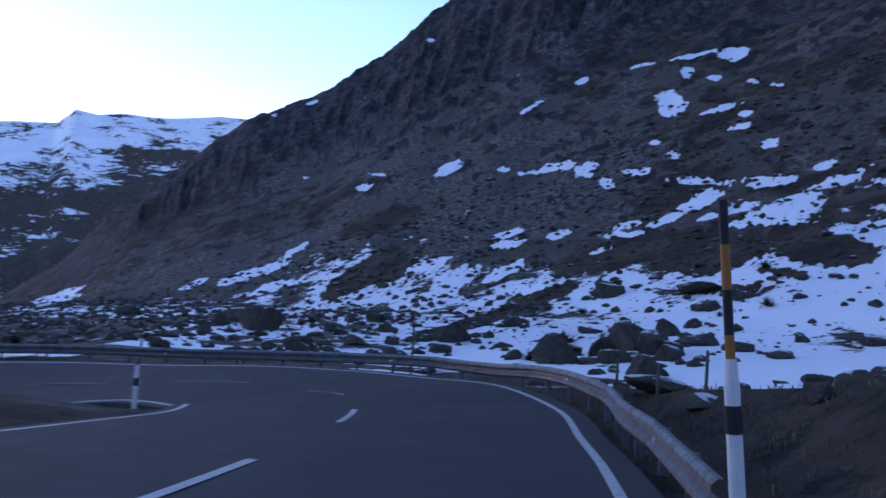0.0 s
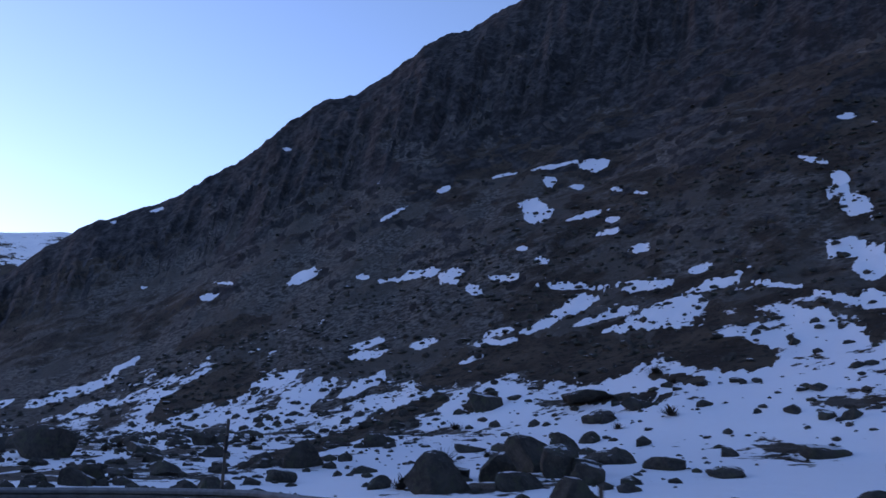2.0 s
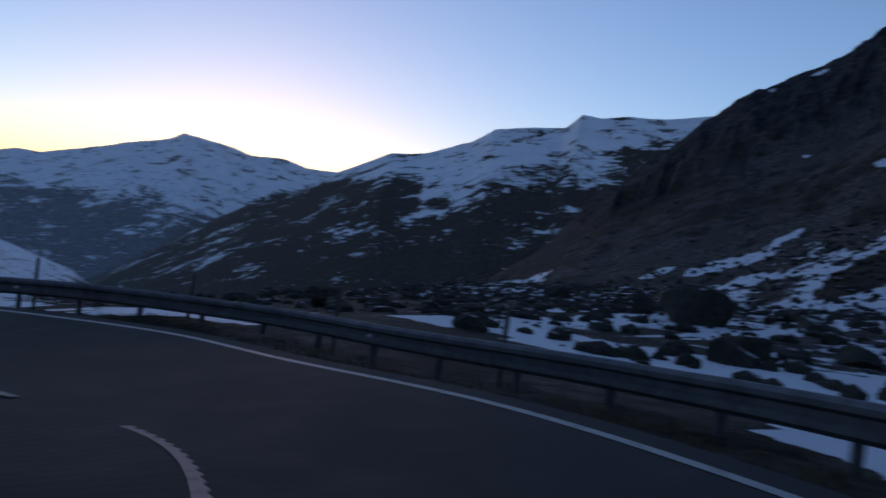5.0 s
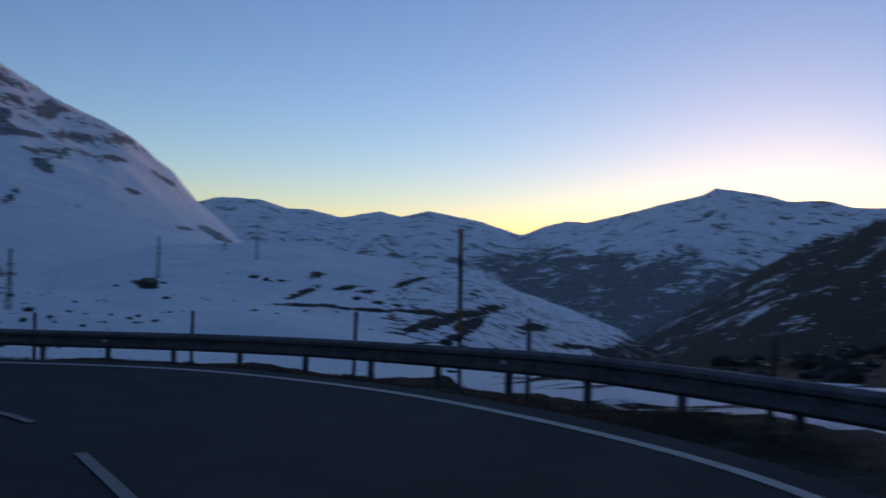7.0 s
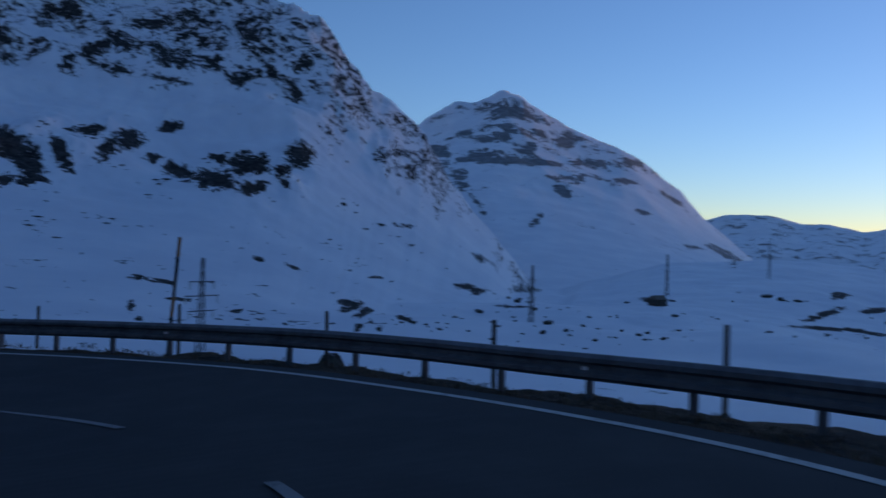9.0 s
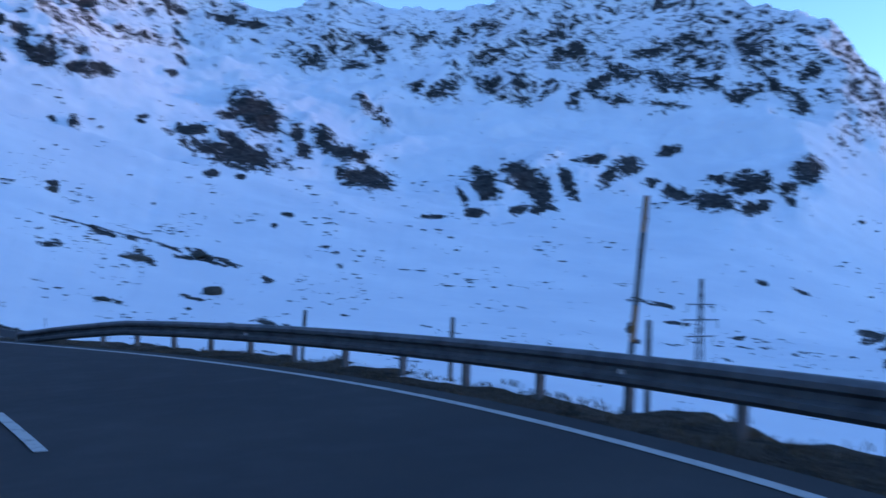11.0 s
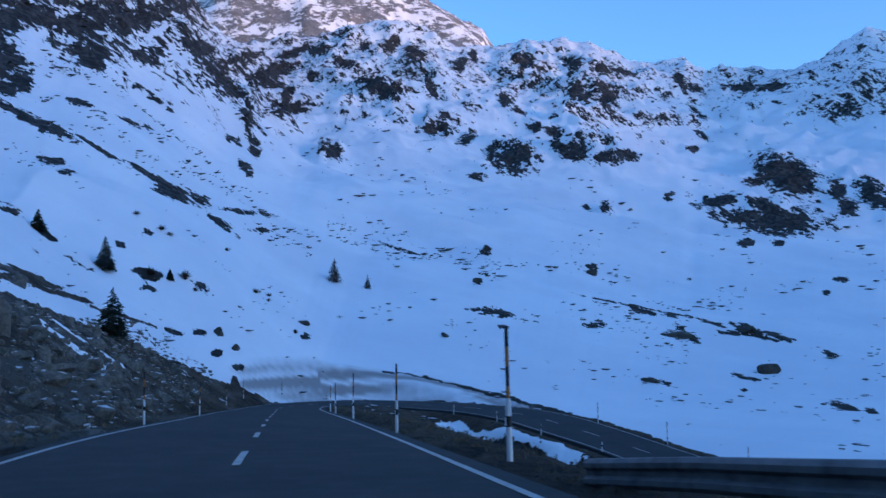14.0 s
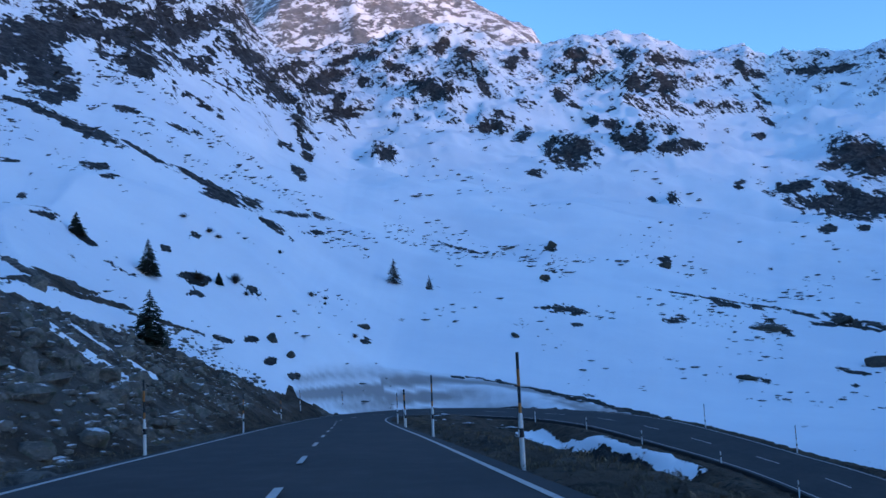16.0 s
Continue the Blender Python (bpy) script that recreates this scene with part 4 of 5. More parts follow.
def dark_slope(az, el, r):
    """The snowless flank across the valley, below its slanting upper edge."""
    line = along(az, ((16, 4.5), (23, 3.1), (26.5, 1.7), (29.7, -0.2), (33.4, -2.8), (36.2, -4.7), (39.2, -6.6), (41, -9)))
    return np.clip((line - el) / 0.5 + 0.5, 0, 1) * ((r > 420) & (az > 16) & (az < 41))


def snow_cover(x, y, z, d):
    r, az = np.hypot(x, y), np.degrees(np.arctan2(y, x))
    el = height_angle(z, r)
    snow = along(az, ((-180, 0.6), (-70, 0.6), (8, 0.35), (14, 0.3), (30, 0.3), (40, 0.85), (55, 1.0), (150, 1.05), (163, 1.0), (172, 0.95), (180, 0.8)))
    snow = np.where((az > -30) & (az < 34) & (r < 50), 0.2, snow)
    on_hill = (az > -120) & (az < 14) & (r < 420)
    snow = np.where((az > 5) & (az < 34) & (r > 28) & (r < 140), 0.16, snow)
    snow = np.where(on_hill & ((az < 6) | (r > 140)), hill_snow(x, y, z, r, az, el), snow)
    snow = np.where((x > 12) & (d > 2) & (((az < -20) & (r < 27)) | ((az > -14) & (az < 50) & (r < along(az, ((-14, 24), (5, 25), (14, 28.5), (21, 32), (34, 50)))))), 0.74, snow)
    snow = snow - 0.8 * np.exp(-((x - 15.5) / 3.6) ** 2 - ((y + 27.6) / 3.2) ** 2)
    ridge = (az > -60) & (az < 42) & (r >= 420) & (r < 2600)
    line = along(az, ((0, 205), (4.5, 142), (8, 142), (12, 80), (16, 55), (20, 50), (24, 40), (30, 10), (38, -90)))
    snow = np.where(ridge, np.clip((z - line) / 200, -0.35, 0.2) + 0.5, snow)
    snow = np.where(r > 2600, np.clip((z + 20) / 140, -0.25, 0.24) + 0.5, snow)
    woods = np.clip((r - 1300) / 300, 0, 1) * np.clip((az - 32) / 3, 0, 1) * np.clip((49 - az) / 4, 0, 1) * np.clip((50 - z) / 50, 0, 1)
    snow = snow - woods * np.maximum(snow - 0.22, 0)
    snow = np.where((r > 800) & (az > 138) & (az < 200), 0.46, snow)
    crests = np.clip((z - 105) / 70, 0, 1) * ((az > 92) & (az < 176) & (r > 330) & (r < 800))
    snow = snow - 0.22 * np.clip((z - 110) / 80, 0, 1) * ((az > 60) & (az < 92) & (r > 900) & (r < 2600))
    snow = np.where((r > 250) & (r < 760) & (az > 34) & (az < 52), np.minimum(snow, 0.72), snow)
    snow = snow - np.maximum(snow - 0.2, 0) * dark_slope(az, el, r)
    rocky = rock_cover(az, el, r)
    rocky = np.maximum(rocky, 0.3 * crests)
    snow = snow - rocky
    edge = fbm(x / 5, y / 5, 4, 71)
    bank = (az > 150) & (d < 60) & (r < 105) & (d > 0) & (z > along(az, ((150, -8.5), (159, -8.5), (163, -7), (168, -4), (180, -3))) + 0.8 * edge)
    bank = bank & (r < along(az, ((150, 101), (158, 101), (160.3, 100.5), (163, 97), (165.4, 91), (167.7, 76), (169, 63), (172, 54), (180, 48))) + 2.5 * edge)
    snow = np.where(bank & (x < -24), 0.15 + 0.3 * edge, snow)
    rail_side = (x > -16) & ((y < -16) | (x > 9) | ((y > 11) & (x > -6)))
    rank = near_road(x, y)[2]
    verge = rail_out(rank) + np.interp(rank, (200, 225), (0.75, 0.4))
    width = np.where(rail_side, np.where((y < -12) & (x < 6), np.interp(x, (-6, 5), (4.5, 2.6)) + 3.0 * edge, verge - 1.2 * edge), 4.6) + 2.4 * edge
    scrub = np.clip((x - 5) / 2, 0, 1) * np.clip((-6 - y) / 2, 0, 1) * np.clip((np.hypot(x - 13.1, y + 17.4) - 1.2) / 1.2, 0, 1)
    width = width + 5.5 * scrub * rail_side
    mid = np.interp(x, (-84, -68.5, -58.6, -50, -31, -5), (60.2, 60.3, 59.9, 58.6, 54, 46))
    outside = np.where(x > -84, (y > mid) & (x < 0), (np.hypot(x + 80, y - 48.5) > 13.5) & (y > 36.5)) & (x > -140) & (y > 28)
    width = np.where(outside, np.interp(x, (-88, -76), (0.6, 3.7)) + 3.2 * np.clip((41.5 - y) / 5, 0, 1) * (x < -84) + 0.9 * edge, width)
    ridge_line = outside & (x > -105) & (x < -70) & (y > 57) & (np.abs(d - 6.7 - 1.2 * edge) < np.interp(x, (-105, -95), (0.35, 0.9)))
    snow = np.where(ridge_line, 0.1, snow)
    width = np.where((x > -22) & (x < 8) & (y > -9 - 0.45 * (x - 1)) & (y < 9 - 0.42 * (x + 3)) & (y < 9), 30.0, width)
    # earth between the two legs, with one long drift of snow
    between = (x < -20) & (y > 19.5 - 0.324 * (x + 18)) & (d > 0) & np.where(x > -84, y < mid, np.hypot(x + 80, y - 48.5) < 13.5)
    drift = np.exp(-((y - np.interp(x, DRIFT_X, DRIFT_Y)) / (1.0 + 0.7 * edge)) ** 2) * np.clip((DRIFT_X[-1] - x) / 4, 0, 1) * np.clip((x - DRIFT_X[0]) / 4, 0, 1)
    streak = ((np.abs(x + 59.4 - 0.65 * (y - 14.6) + 0.6 * edge) < 1.25) & (y > 14.2) & (y < 18.4)) | ((np.abs(x + 43.5 - 0.55 * (y - 13.1) + 0.4 * edge) < 0.75) & (y > 12.9) & (y < 14.8)) | ((np.abs(x + 66) < 1.2) & (np.abs(y - 17.5) < 2.5))
    snow = np.where(streak, 1.0, snow)
    snow = np.where(between, -0.05 + 0.4 * np.clip((x + 32) / 12, 0, 1) + 1.0 * drift + 0.2 * edge, snow)
    snow = np.where(d < width, np.minimum(snow, np.where(rail_side, -0.1, 0.0)), snow)
    # broken snow left just outside the rail
    scraps = (np.hypot((x - 17.3) / 1.8, (y + 5.4) / 2.2) < 1) & (d > 1.75)
    snow = np.where(scraps, np.maximum(snow, 0.58 + 0.5 * edge), snow)
    return np.maximum(snow, np.where(between & (d > 0.5), 1.0 * drift - 0.05, -1.0))


def build_ground():
    az = np.radians(np.concatenate([np.arange(-80, -72, 0.3), np.arange(-72, 14, 0.16), np.arange(14, 82, 0.24), np.arange(82, 181, 0.16), np.arange(181, 185, 0.4), np.arange(185, 280, 1.0)]))
    rad = np.concatenate([[0.01], np.geomspace(1.5, 55, 120), np.geomspace(55.7, 130, 120), np.geomspace(130.9, 260, 100), np.geomspace(262.5, 720, 170), np.geomspace(726, 4300, 120)])
    a, r = np.meshgrid(az, rad)
    x, y = r * np.cos(a), r * np.sin(a)
    z, d, zr = ground_height(x, y)
    rows, cols = x.shape
    co = np.stack([x, y, z], -1).reshape(-1, 3)
    gr = np.gradient(z, axis=0) / np.gradient(r, axis=0)
    ga = np.gradient(z, axis=1) / np.maximum(np.gradient(a, axis=1) * r, 1e-3)
    steep = np.sqrt(gr ** 2 + ga ** 2)
    azd = np.degrees(np.arctan2(y, x))
    snow = snow_cover(x, y, z, d)
    open_snow = ((azd > 38) | (azd < -150)) & (d > 4)
    snow = np.where(open_snow & (r < 800), np.minimum(snow, 1.0 - np.where(z > 85, np.clip((steep - 0.78) * 0.9, 0, 0.56), np.clip((steep - 0.95) * 0.7, 0, 0.42))), snow)
    el = height_angle(z, r)
    rough_rock = np.clip(rock_cover(azd, el, r), 0, 1)
    rock = np.where(open_snow, np.clip((steep - 0.5) * 2, 0, 1), np.clip((steep - 0.75) * 2.2, 0, 1))
    rock = np.maximum(rock, rough_rock)
    rock = np.where((azd > 60) & (r > 110), np.maximum(rock, 0.85), rock)
    crest = hill(azd, np.full_like(r, 195.0))
    cliff = np.where((azd > -100) & (azd < 13) & (r < 260), np.clip((z - crest * 0.62) / np.maximum(crest * 0.25, 6), 0, 1) * 0.75 * np.clip((azd + 52) / 12, 0, 1), 0)
    rock = np.maximum(rock, np.where((azd > -100) & (azd < 13) & (r < 420), cliff, 0))
    scree = along(azd, ((-100, 0.35), (-45, 0.5), (-30, 0.62), (-15, 0.6), (0, 0.45), (15, 0.1), (40, 0.1), (180, 0.4))) - 0.9 * np.clip(0.6 + 2.0 * spots(azd, el, HILL_DARK_SPOTS, 0.8, 1.2), 0, 1)
    scree = scree - 0.12 * (d < 6) - 0.4 * np.clip((r - 150) / 60, 0, 1)
    bank = (x < -20) & (d < 30) & (azd > 150) & (r < 105)
    rock, scree = np.where(bank, 0.2, rock), np.where(bank, 0.4, scree)
    far = np.clip((r - 500) / 500, 0, 1)
    beyond = np.where(x > -84, y > 60, np.hypot(x + 80, y - 48.5) > 13.5) & (d > 0)
    bands = fbm(d / 1.3, np.arctan2(y - 48, x + 80) * 2.0, 3, 95)
    dirt = beyond * np.clip((8.8 - d) / 4.0, 0, 1) * np.clip((-66 - x) / 10, 0, 1) * np.clip((y - 34.5) / 3, 0, 1) * np.clip(0.72 + 0.8 * bands, 0.3, 1.0)
    # painted-in haze: bare ground pales with distance, hardly on the dark slope
    haze_pale = 0.34 * np.clip((r - 700) / 500, 0, 1) * np.clip((azd - 20) / 14, 0, 1) * (1 - 0.9 * dark_slope(azd, el, r))
    i = np.arange(rows * cols).reshape(rows, cols)
    nxt = np.roll(i, -1, axis=1)
    quads = np.stack([i[:-1], nxt[:-1], nxt[1:], i[1:]], -1).reshape(-1, 4)
    me = bpy.data.meshes.new("ground")
    me.vertices.add(len(co))
    me.vertices.foreach_set("co", co.ravel())
    me.loops.add(quads.size)
    me.loops.foreach_set("vertex_index", quads.ravel())
    me.polygons.add(len(quads))
    me.polygons.foreach_set("loop_start", np.arange(0, quads.size, 4))
    me.polygons.foreach_set("loop_total", np.full(len(quads), 4))
    me.update(calc_edges=True)
    me.polygons.foreach_set("use_smooth", np.ones(len(quads), bool))
    for name, v in (("snow", snow), ("rock", rock), ("scree", scree), ("far", far), ("dirt", dirt), ("haze_pale", haze_pale), ("upper", np.where(azd > 60, np.clip((r - 95) / 20, 0, 1), 0)), ("detail", np.clip((260 - r) / 140, 0, 1))):
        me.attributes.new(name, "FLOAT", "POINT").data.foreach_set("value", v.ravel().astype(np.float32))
    me.materials.append(GROUND)
    ob = new("ground", me)
    return tagged(ob, "snow-patched alpine ground with scree, turf and mountains", "ground", kind="structure")


build_ground()


# ---- road ----
def strip(name, a, b, mat, parent, lift=0.0, thick=0.0):
    """A strip between two lines of samples; with thickness its sides go down."""
    n = len(a)
    up = np.array([0, 0, lift])
    verts = np.vstack([a + up, b + up])
    faces = [(k, k + 1, n + k + 1, n + k) for k in range(n - 1)]
    if thick:
        verts = np.vstack([verts, a + up - [0, 0, thick], b + up - [0, 0, thick]])
        for k in range(n - 1):
            faces.append((k + 1, k, 2 * n + k, 2 * n + k + 1))
            faces.append((n + k, n + k + 1, 3 * n + k + 1, 3 * n + k))
    ob = mesh_object(name, verts, faces, mat, parent, smooth=False)
    return ob


def widen(a, b, metres):
    """The line a moved away from b."""
    d = a - b
    d[:, 2] *= 1.0
    return a + d / np.linalg.norm(d[:, :2], axis=1)[:, None] * metres


def resample(line, step):
    s = np.concatenate([[0], np.cumsum(np.linalg.norm(np.diff(line, axis=0), axis=1))])
    t = np.arange(0, s[-1], step)
    return np.column_stack([np.interp(t, s, line[:, k]) for k in range(3)])


# the lane dashes' middles, in metres along the centre line
DASHES = (6.0, 12.6, 19.3, 26.0, 32.7, 38.0, 43.1, 47.5, 52.0, 56.6, 62.3, 68.2, 73.8, 79.8, 86.3, 92.8, 99.6, 106.8, 114.0)


def build_road():
    edge_r, edge_l = widen(LINE_R, LINE_L, 0.35), widen(LINE_L, LINE_R, 0.3)
    road = strip("road", edge_l, edge_r, ASPHALT, None, 0.0, 0.4)
    tagged(road, "grey asphalt mountain road winding through hairpin bends", "road", kind="structure")
    w = 0.052
    for line, other in ((LINE_R, LINE_L), (LINE_L, LINE_R)):
        strip("edge_line", widen(line, other, -w), widen(line, other, w), PAINT, road, 0.006)
    c = resample(LINE_C, 0.3)
    d = np.gradient(c, axis=0)
    n = np.column_stack([-d[:, 1], d[:, 0], 0 * d[:, 0]]) / np.hypot(d[:, 0], d[:, 1])[:, None]
    middles = list(DASHES) + list(np.arange(DASHES[-1] + 7.0, 0.3 * len(c) - 3, 7.0))
    for at in middles:
        k = int(at / 0.3) - 4
        strip("lane_dash", c[k:k + 9] + n[k:k + 9] * 0.055, c[k:k + 9] - n[k:k + 9] * 0.055, WORN_PAINT if 36 < at < 66 else PAINT, road, 0.012)
    return road


build_road()


# ---- guard rail ----
BEAM = ((0.0, 0.155), (0.04, 0.15), (0.078, 0.11), (0.078, 0.065), (0.02, 0.03), (0.02, -0.03), (0.078, -0.065), (0.078, -0.11), (0.04, -0.15), (0.0, -0.155))


def rail_line():
    """The beam's top along the outer edge: set-out and height vary with the verge."""
    k = np.arange(RAIL_FROM, RAIL_TO) / 14.0
    t = np.array(RAIL_SHAPE)
    r, l = LINE_R[RAIL_FROM:RAIL_TO], LINE_L[RAIL_FROM:RAIL_TO]
    d = (r - l)[:, :2] / np.linalg.norm((r - l)[:, :2], axis=1)[:, None]
    xy = r[:, :2] + d * np.interp(k, t[:, 0], t[:, 1])[:, None]
    return np.column_stack([xy, r[:, 2] + np.interp(k, t[:, 0], t[:, 2])])


def build_guard_rail(line, spacing=1.45):
    rail = new("guard_rail")
    rail.location = (line[0][0], line[0][1], line[0][2] - 0.6)
    tagged(rail, "galvanised W-beam guard rail on steel posts along the outer edge", "guard rail")
    o = np.array(rail.location)
    p = resample(line, 0.4)
    d = np.gradient(p, axis=0)
    n = np.column_stack([-d[:, 1], d[:, 0], 0 * d[:, 0]]) / np.hypot(d[:, 0], d[:, 1])[:, None]
    m, total = len(BEAM), len(p)
    lengths = list(range(0, total - 4, 10)) + [total - 1]
    for a, b in zip(lengths[:-1], lengths[1:]):
        verts, faces = [], []
        lap = 0.0025 * ((a // 10) % 2)
        for k in range(a, min(b + 1, total)):
            for off, h in BEAM:
                verts.append(p[k] - o + n[k] * (off + lap) + np.array([0, 0, h - 0.155]))
        for k in range(len(verts) // m - 1):
            for j in range(m - 1):
                faces.append((k * m + j, k * m + j + 1, (k + 1) * m + j + 1, (k + 1) * m + j))
        beam = mesh_object("beam", verts, faces, STEEL, rail, smooth=False)
        beam.modifiers.new("thickness", "SOLIDIFY").thickness = 0.006
    posts = resample(line, spacing)
    dn = np.gradient(posts, axis=0)
    me = bolt = None
    for k in range(1, len(posts) - 2):
        if me is None:
            ob = part("post", box_bm(0.06, 0.11, 1.4, (0, -0.07, -0.72), 0.012), STEEL, rail)
            me = ob.data
        else:
            ob = new("post", me)
            ob.parent = rail
        ob.location = tuple(posts[k] - o - [0, 0, 0.02])
        ob.rotation_euler = (0, 0, math.atan2(dn[k, 1], dn[k, 0]))
        if k > 3 and k < len(posts) - 7:
            if bolt is None:
                pin = part("bolt", rod_bm(0.018, 0.014, 0.0, 0.02, 6), STEEL, ob)
                bolt = pin.data
            else:
                pin = new("bolt", bolt)
                pin.parent = ob
            pin.location, pin.rotation_euler = (0, 0.022, -0.155), (-math.pi / 2, 0, 0)
        if k % 6 == 2:
            part("reflector", box_bm(0.09, 0.02, 0.05, (0, 0.04, -0.155), 0.006), GLASS, ob, "small white reflector")
    return rail


build_guard_rail(rail_line())


# ---- snow poles ----
def build_pole(x, y, z, height=2.0, turn=0.0, lean=(0, 0), label="black and orange snow pole in a white roadside delineator post"):
    pole = new("snow_pole")
    tagged(pole, label, "snow pole", "snow poles along the road")
    h0 = 0.82
    part("delineator", rod_bm(0.048, 0.044, -0.4, h0, 12, 0.006), WHITE, pole)
    band = part("band", rod_bm(0.051, 0.05, 0.52, 0.68, 12, 0.004), BLACK, pole, "black band with a white reflector")
    part("reflector", box_bm(0.03, 0.012, 0.12, (0, -0.058, 0.6), 0.003), GLASS, band)
    seg = (height - h0) / 4
    for k in range(4):
        part("stave", rod_bm(0.028, 0.028, h0 + k * seg, h0 + (k + 1) * seg, 10), (ORANGE, BLACK)[k % 2], pole)
    part("sleeve", rod_bm(0.04, 0.034, h0 - 0.02, h0 + 0.12, 12, 0.004), WHITE, pole)
    pole.location = (x, y, z)
    pole.rotation_euler = (lean[0], lean[1], turn)
    return pole


def ground_at(x, y):
    z, _, _ = ground_height(np.array([float(x)]), np.array([float(y)]))
    return float(z[0])


for x, y in ((-12.08, -13.52), (-12.83, 18.65), (-24.9, 22.35), (-38.5, 26.4), (-53.0, 31.0), (-56.8, 32.4), (-68.6, 36.4),
             (-17.9, 11.75), (-36.5, 17.0), (-59.0, 23.8), (-87.5, 32.4), (-94.8, 36.0), (-99.3, 41.7), (2.6, -9.9)):
    tall = 1.0 if (x, y) == (2.6, -9.9) else 1.84 if y < 0 else 2.0
    lift = 0.31 if tall == 1.84 else 0.0
    lean = (-0.105, 0.04) if tall == 1.84 else (random.uniform(-0.02, 0.02), random.uniform(-0.02, 0.02))
    build_pole(x, y, max(ground_at(x, y), near_road(np.array([x]), np.array([y]))[1][0] - 0.05) - 0.05 + lift, tall if x > -60 or y > 30 else 1.7, random.uniform(0, 0.3), lean)


# posts along the lower leg
for x, y, tall in ((-69.5, 64.6, 2.0), (-58.7, 63.6, 2.0), (-48.5, 62.2, 2.0), (-75.5, 56.6, 1.0), (-67.0, 56.1, 1.0), (-58.6, 56.4, 1.0), (-50.5, 55.0, 1.0), (-82, 55.2, 1.0)):
    build_pole(x, y, near_road(np.array([x]), np.array([y]))[1][0] - 0.1, tall)


# tall staves strapped to the guard rail
def build_rail_stave(x, y, height):
    stave = new("rail_stave")
    z = ground_at(x, y)
    height = height - (z - near_road(np.array([x]), np.array([y]))[1][0])
    tagged(stave, "black and orange snow stave strapped to the guard rail" if y > -10 else "dark weathered snow stave strapped to the guard rail", "snow stave", "snow poles along the road")
    n = 6
    for k in range(n):
        part("stave", rod_bm(0.03, 0.03, height * k / n, height * (k + 1) / n, 10), ((WOOD, BLACK, ORANGE) if y > -10 else (WOOD, BLACK, WOOD))[k % 3], stave)
    part("strap", rod_bm(0.036, 0.036, 0.5, 0.54, 10), STEEL, stave)
    stave.location = (x, y, z)
    stave.rotation_euler = (-0.015, 0.065, 0.0) if y > 9 else (random.uniform(-0.03, 0.03), random.uniform(-0.02, 0.02), random.random())
    return stave


for x, y, h in ((16.17, -1.28, 2.12), (7.26, 12.1, 2.14), (7.5, -17.25, 1.65)):
    build_rail_stave(x, y, h)


# weathered stakes on the slope outside the rail
def build_stake(x, y, z, h, w=0.065, lean=0.03):
    bm = box_bm(w, w * 0.8, h + 0.5, (0, 0, (h - 0.5) / 2), 0.012)
    for v in bm.verts:
        if v.co.z > h * 0.9:
            v.co.x *= 0.8
    ob = part("fence_stake", bm, WOOD, None)
    ob.location = (x, y, z)
    ob.rotation_euler = (random.uniform(-lean, lean), random.uniform(-lean, lean), random.uniform(0, 3))
    return tagged(ob, "weathered wooden stake standing outside the guard rail", "stake", "stakes outside the rail")


OUTSIDE = resample(widen(LINE_R, LINE_L, 2.1)[int(8.6 * 14):int(17.4 * 14)], 3.7)
for p in OUTSIDE:
    z = ground_at(p[0], p[1])
    build_stake(p[0], p[1], z, p[2] + 0.66 + random.uniform(-0.08, 0.08) - z)
for x, y in ((-3.05, -18.74), (-4.35, -18.8), (-0.65, -19.29)):
    build_stake(x, y, ground_at(x, y), 0.62, 0.06)


# ---- boulders ----
def boulder_mesh(seed, subdivisions=2):
    """A weathered block: a ball cut by planes, its edges broken."""
    rng = random.Random(seed)
    bm = bmesh.new()
    bmesh.ops.create_icosphere(bm, subdivisions=subdivisions, radius=1.0)
    cuts = [(Vector((rng.gauss(0, 1), rng.gauss(0, 1), rng.gauss(0, 0.8))).normalized(), rng.uniform(0.42, 0.8)) for _ in range(14)]
    off = Vector((rng.random() * 50, rng.random() * 50, rng.random() * 50))
    for v in bm.verts:
        co = v.co.copy()
        for n, d in cuts:
            over = co.dot(n) - d
            if over > 0:
                co -= n * over * 0.93
        co *= 1.12 + 0.16 * noise.fractal(co * 1.5 + off, 1.0, 2.0, 4)
        if co.z < -0.7:
            co.z = -0.7
        v.co = co
    me = bpy.data.meshes.new("boulder")
    bm.to_mesh(me)
    bm.free()
    me.materials.append(BOULDER)
    return me


STONES = [boulder_mesh(k, 3) for k in range(10)]
PALE_STONES = [boulder_mesh(k, 3) for k in range(20, 26)]
for pale in PALE_STONES:
    pale.materials[0] = PALE_ROCK


def place_boulder(x, y, wide, high, label, group, sink=0.36):
    pool = PALE_STONES if "bank" in group else STONES
    ob = new("boulder", pool[random.randrange(len(pool))])
    ob.location = (x, y, ground_at(x, y) + high * (0.45 - sink))
    ob.scale = (wide * 0.55, wide * random.uniform(0.4, 0.6), high * 0.68)
    ob.rotation_euler = (random.uniform(-0.16, 0.16), random.uniform(-0.16, 0.16), random.uniform(0, 6.28))
    return tagged(ob, label, "boulder", group)


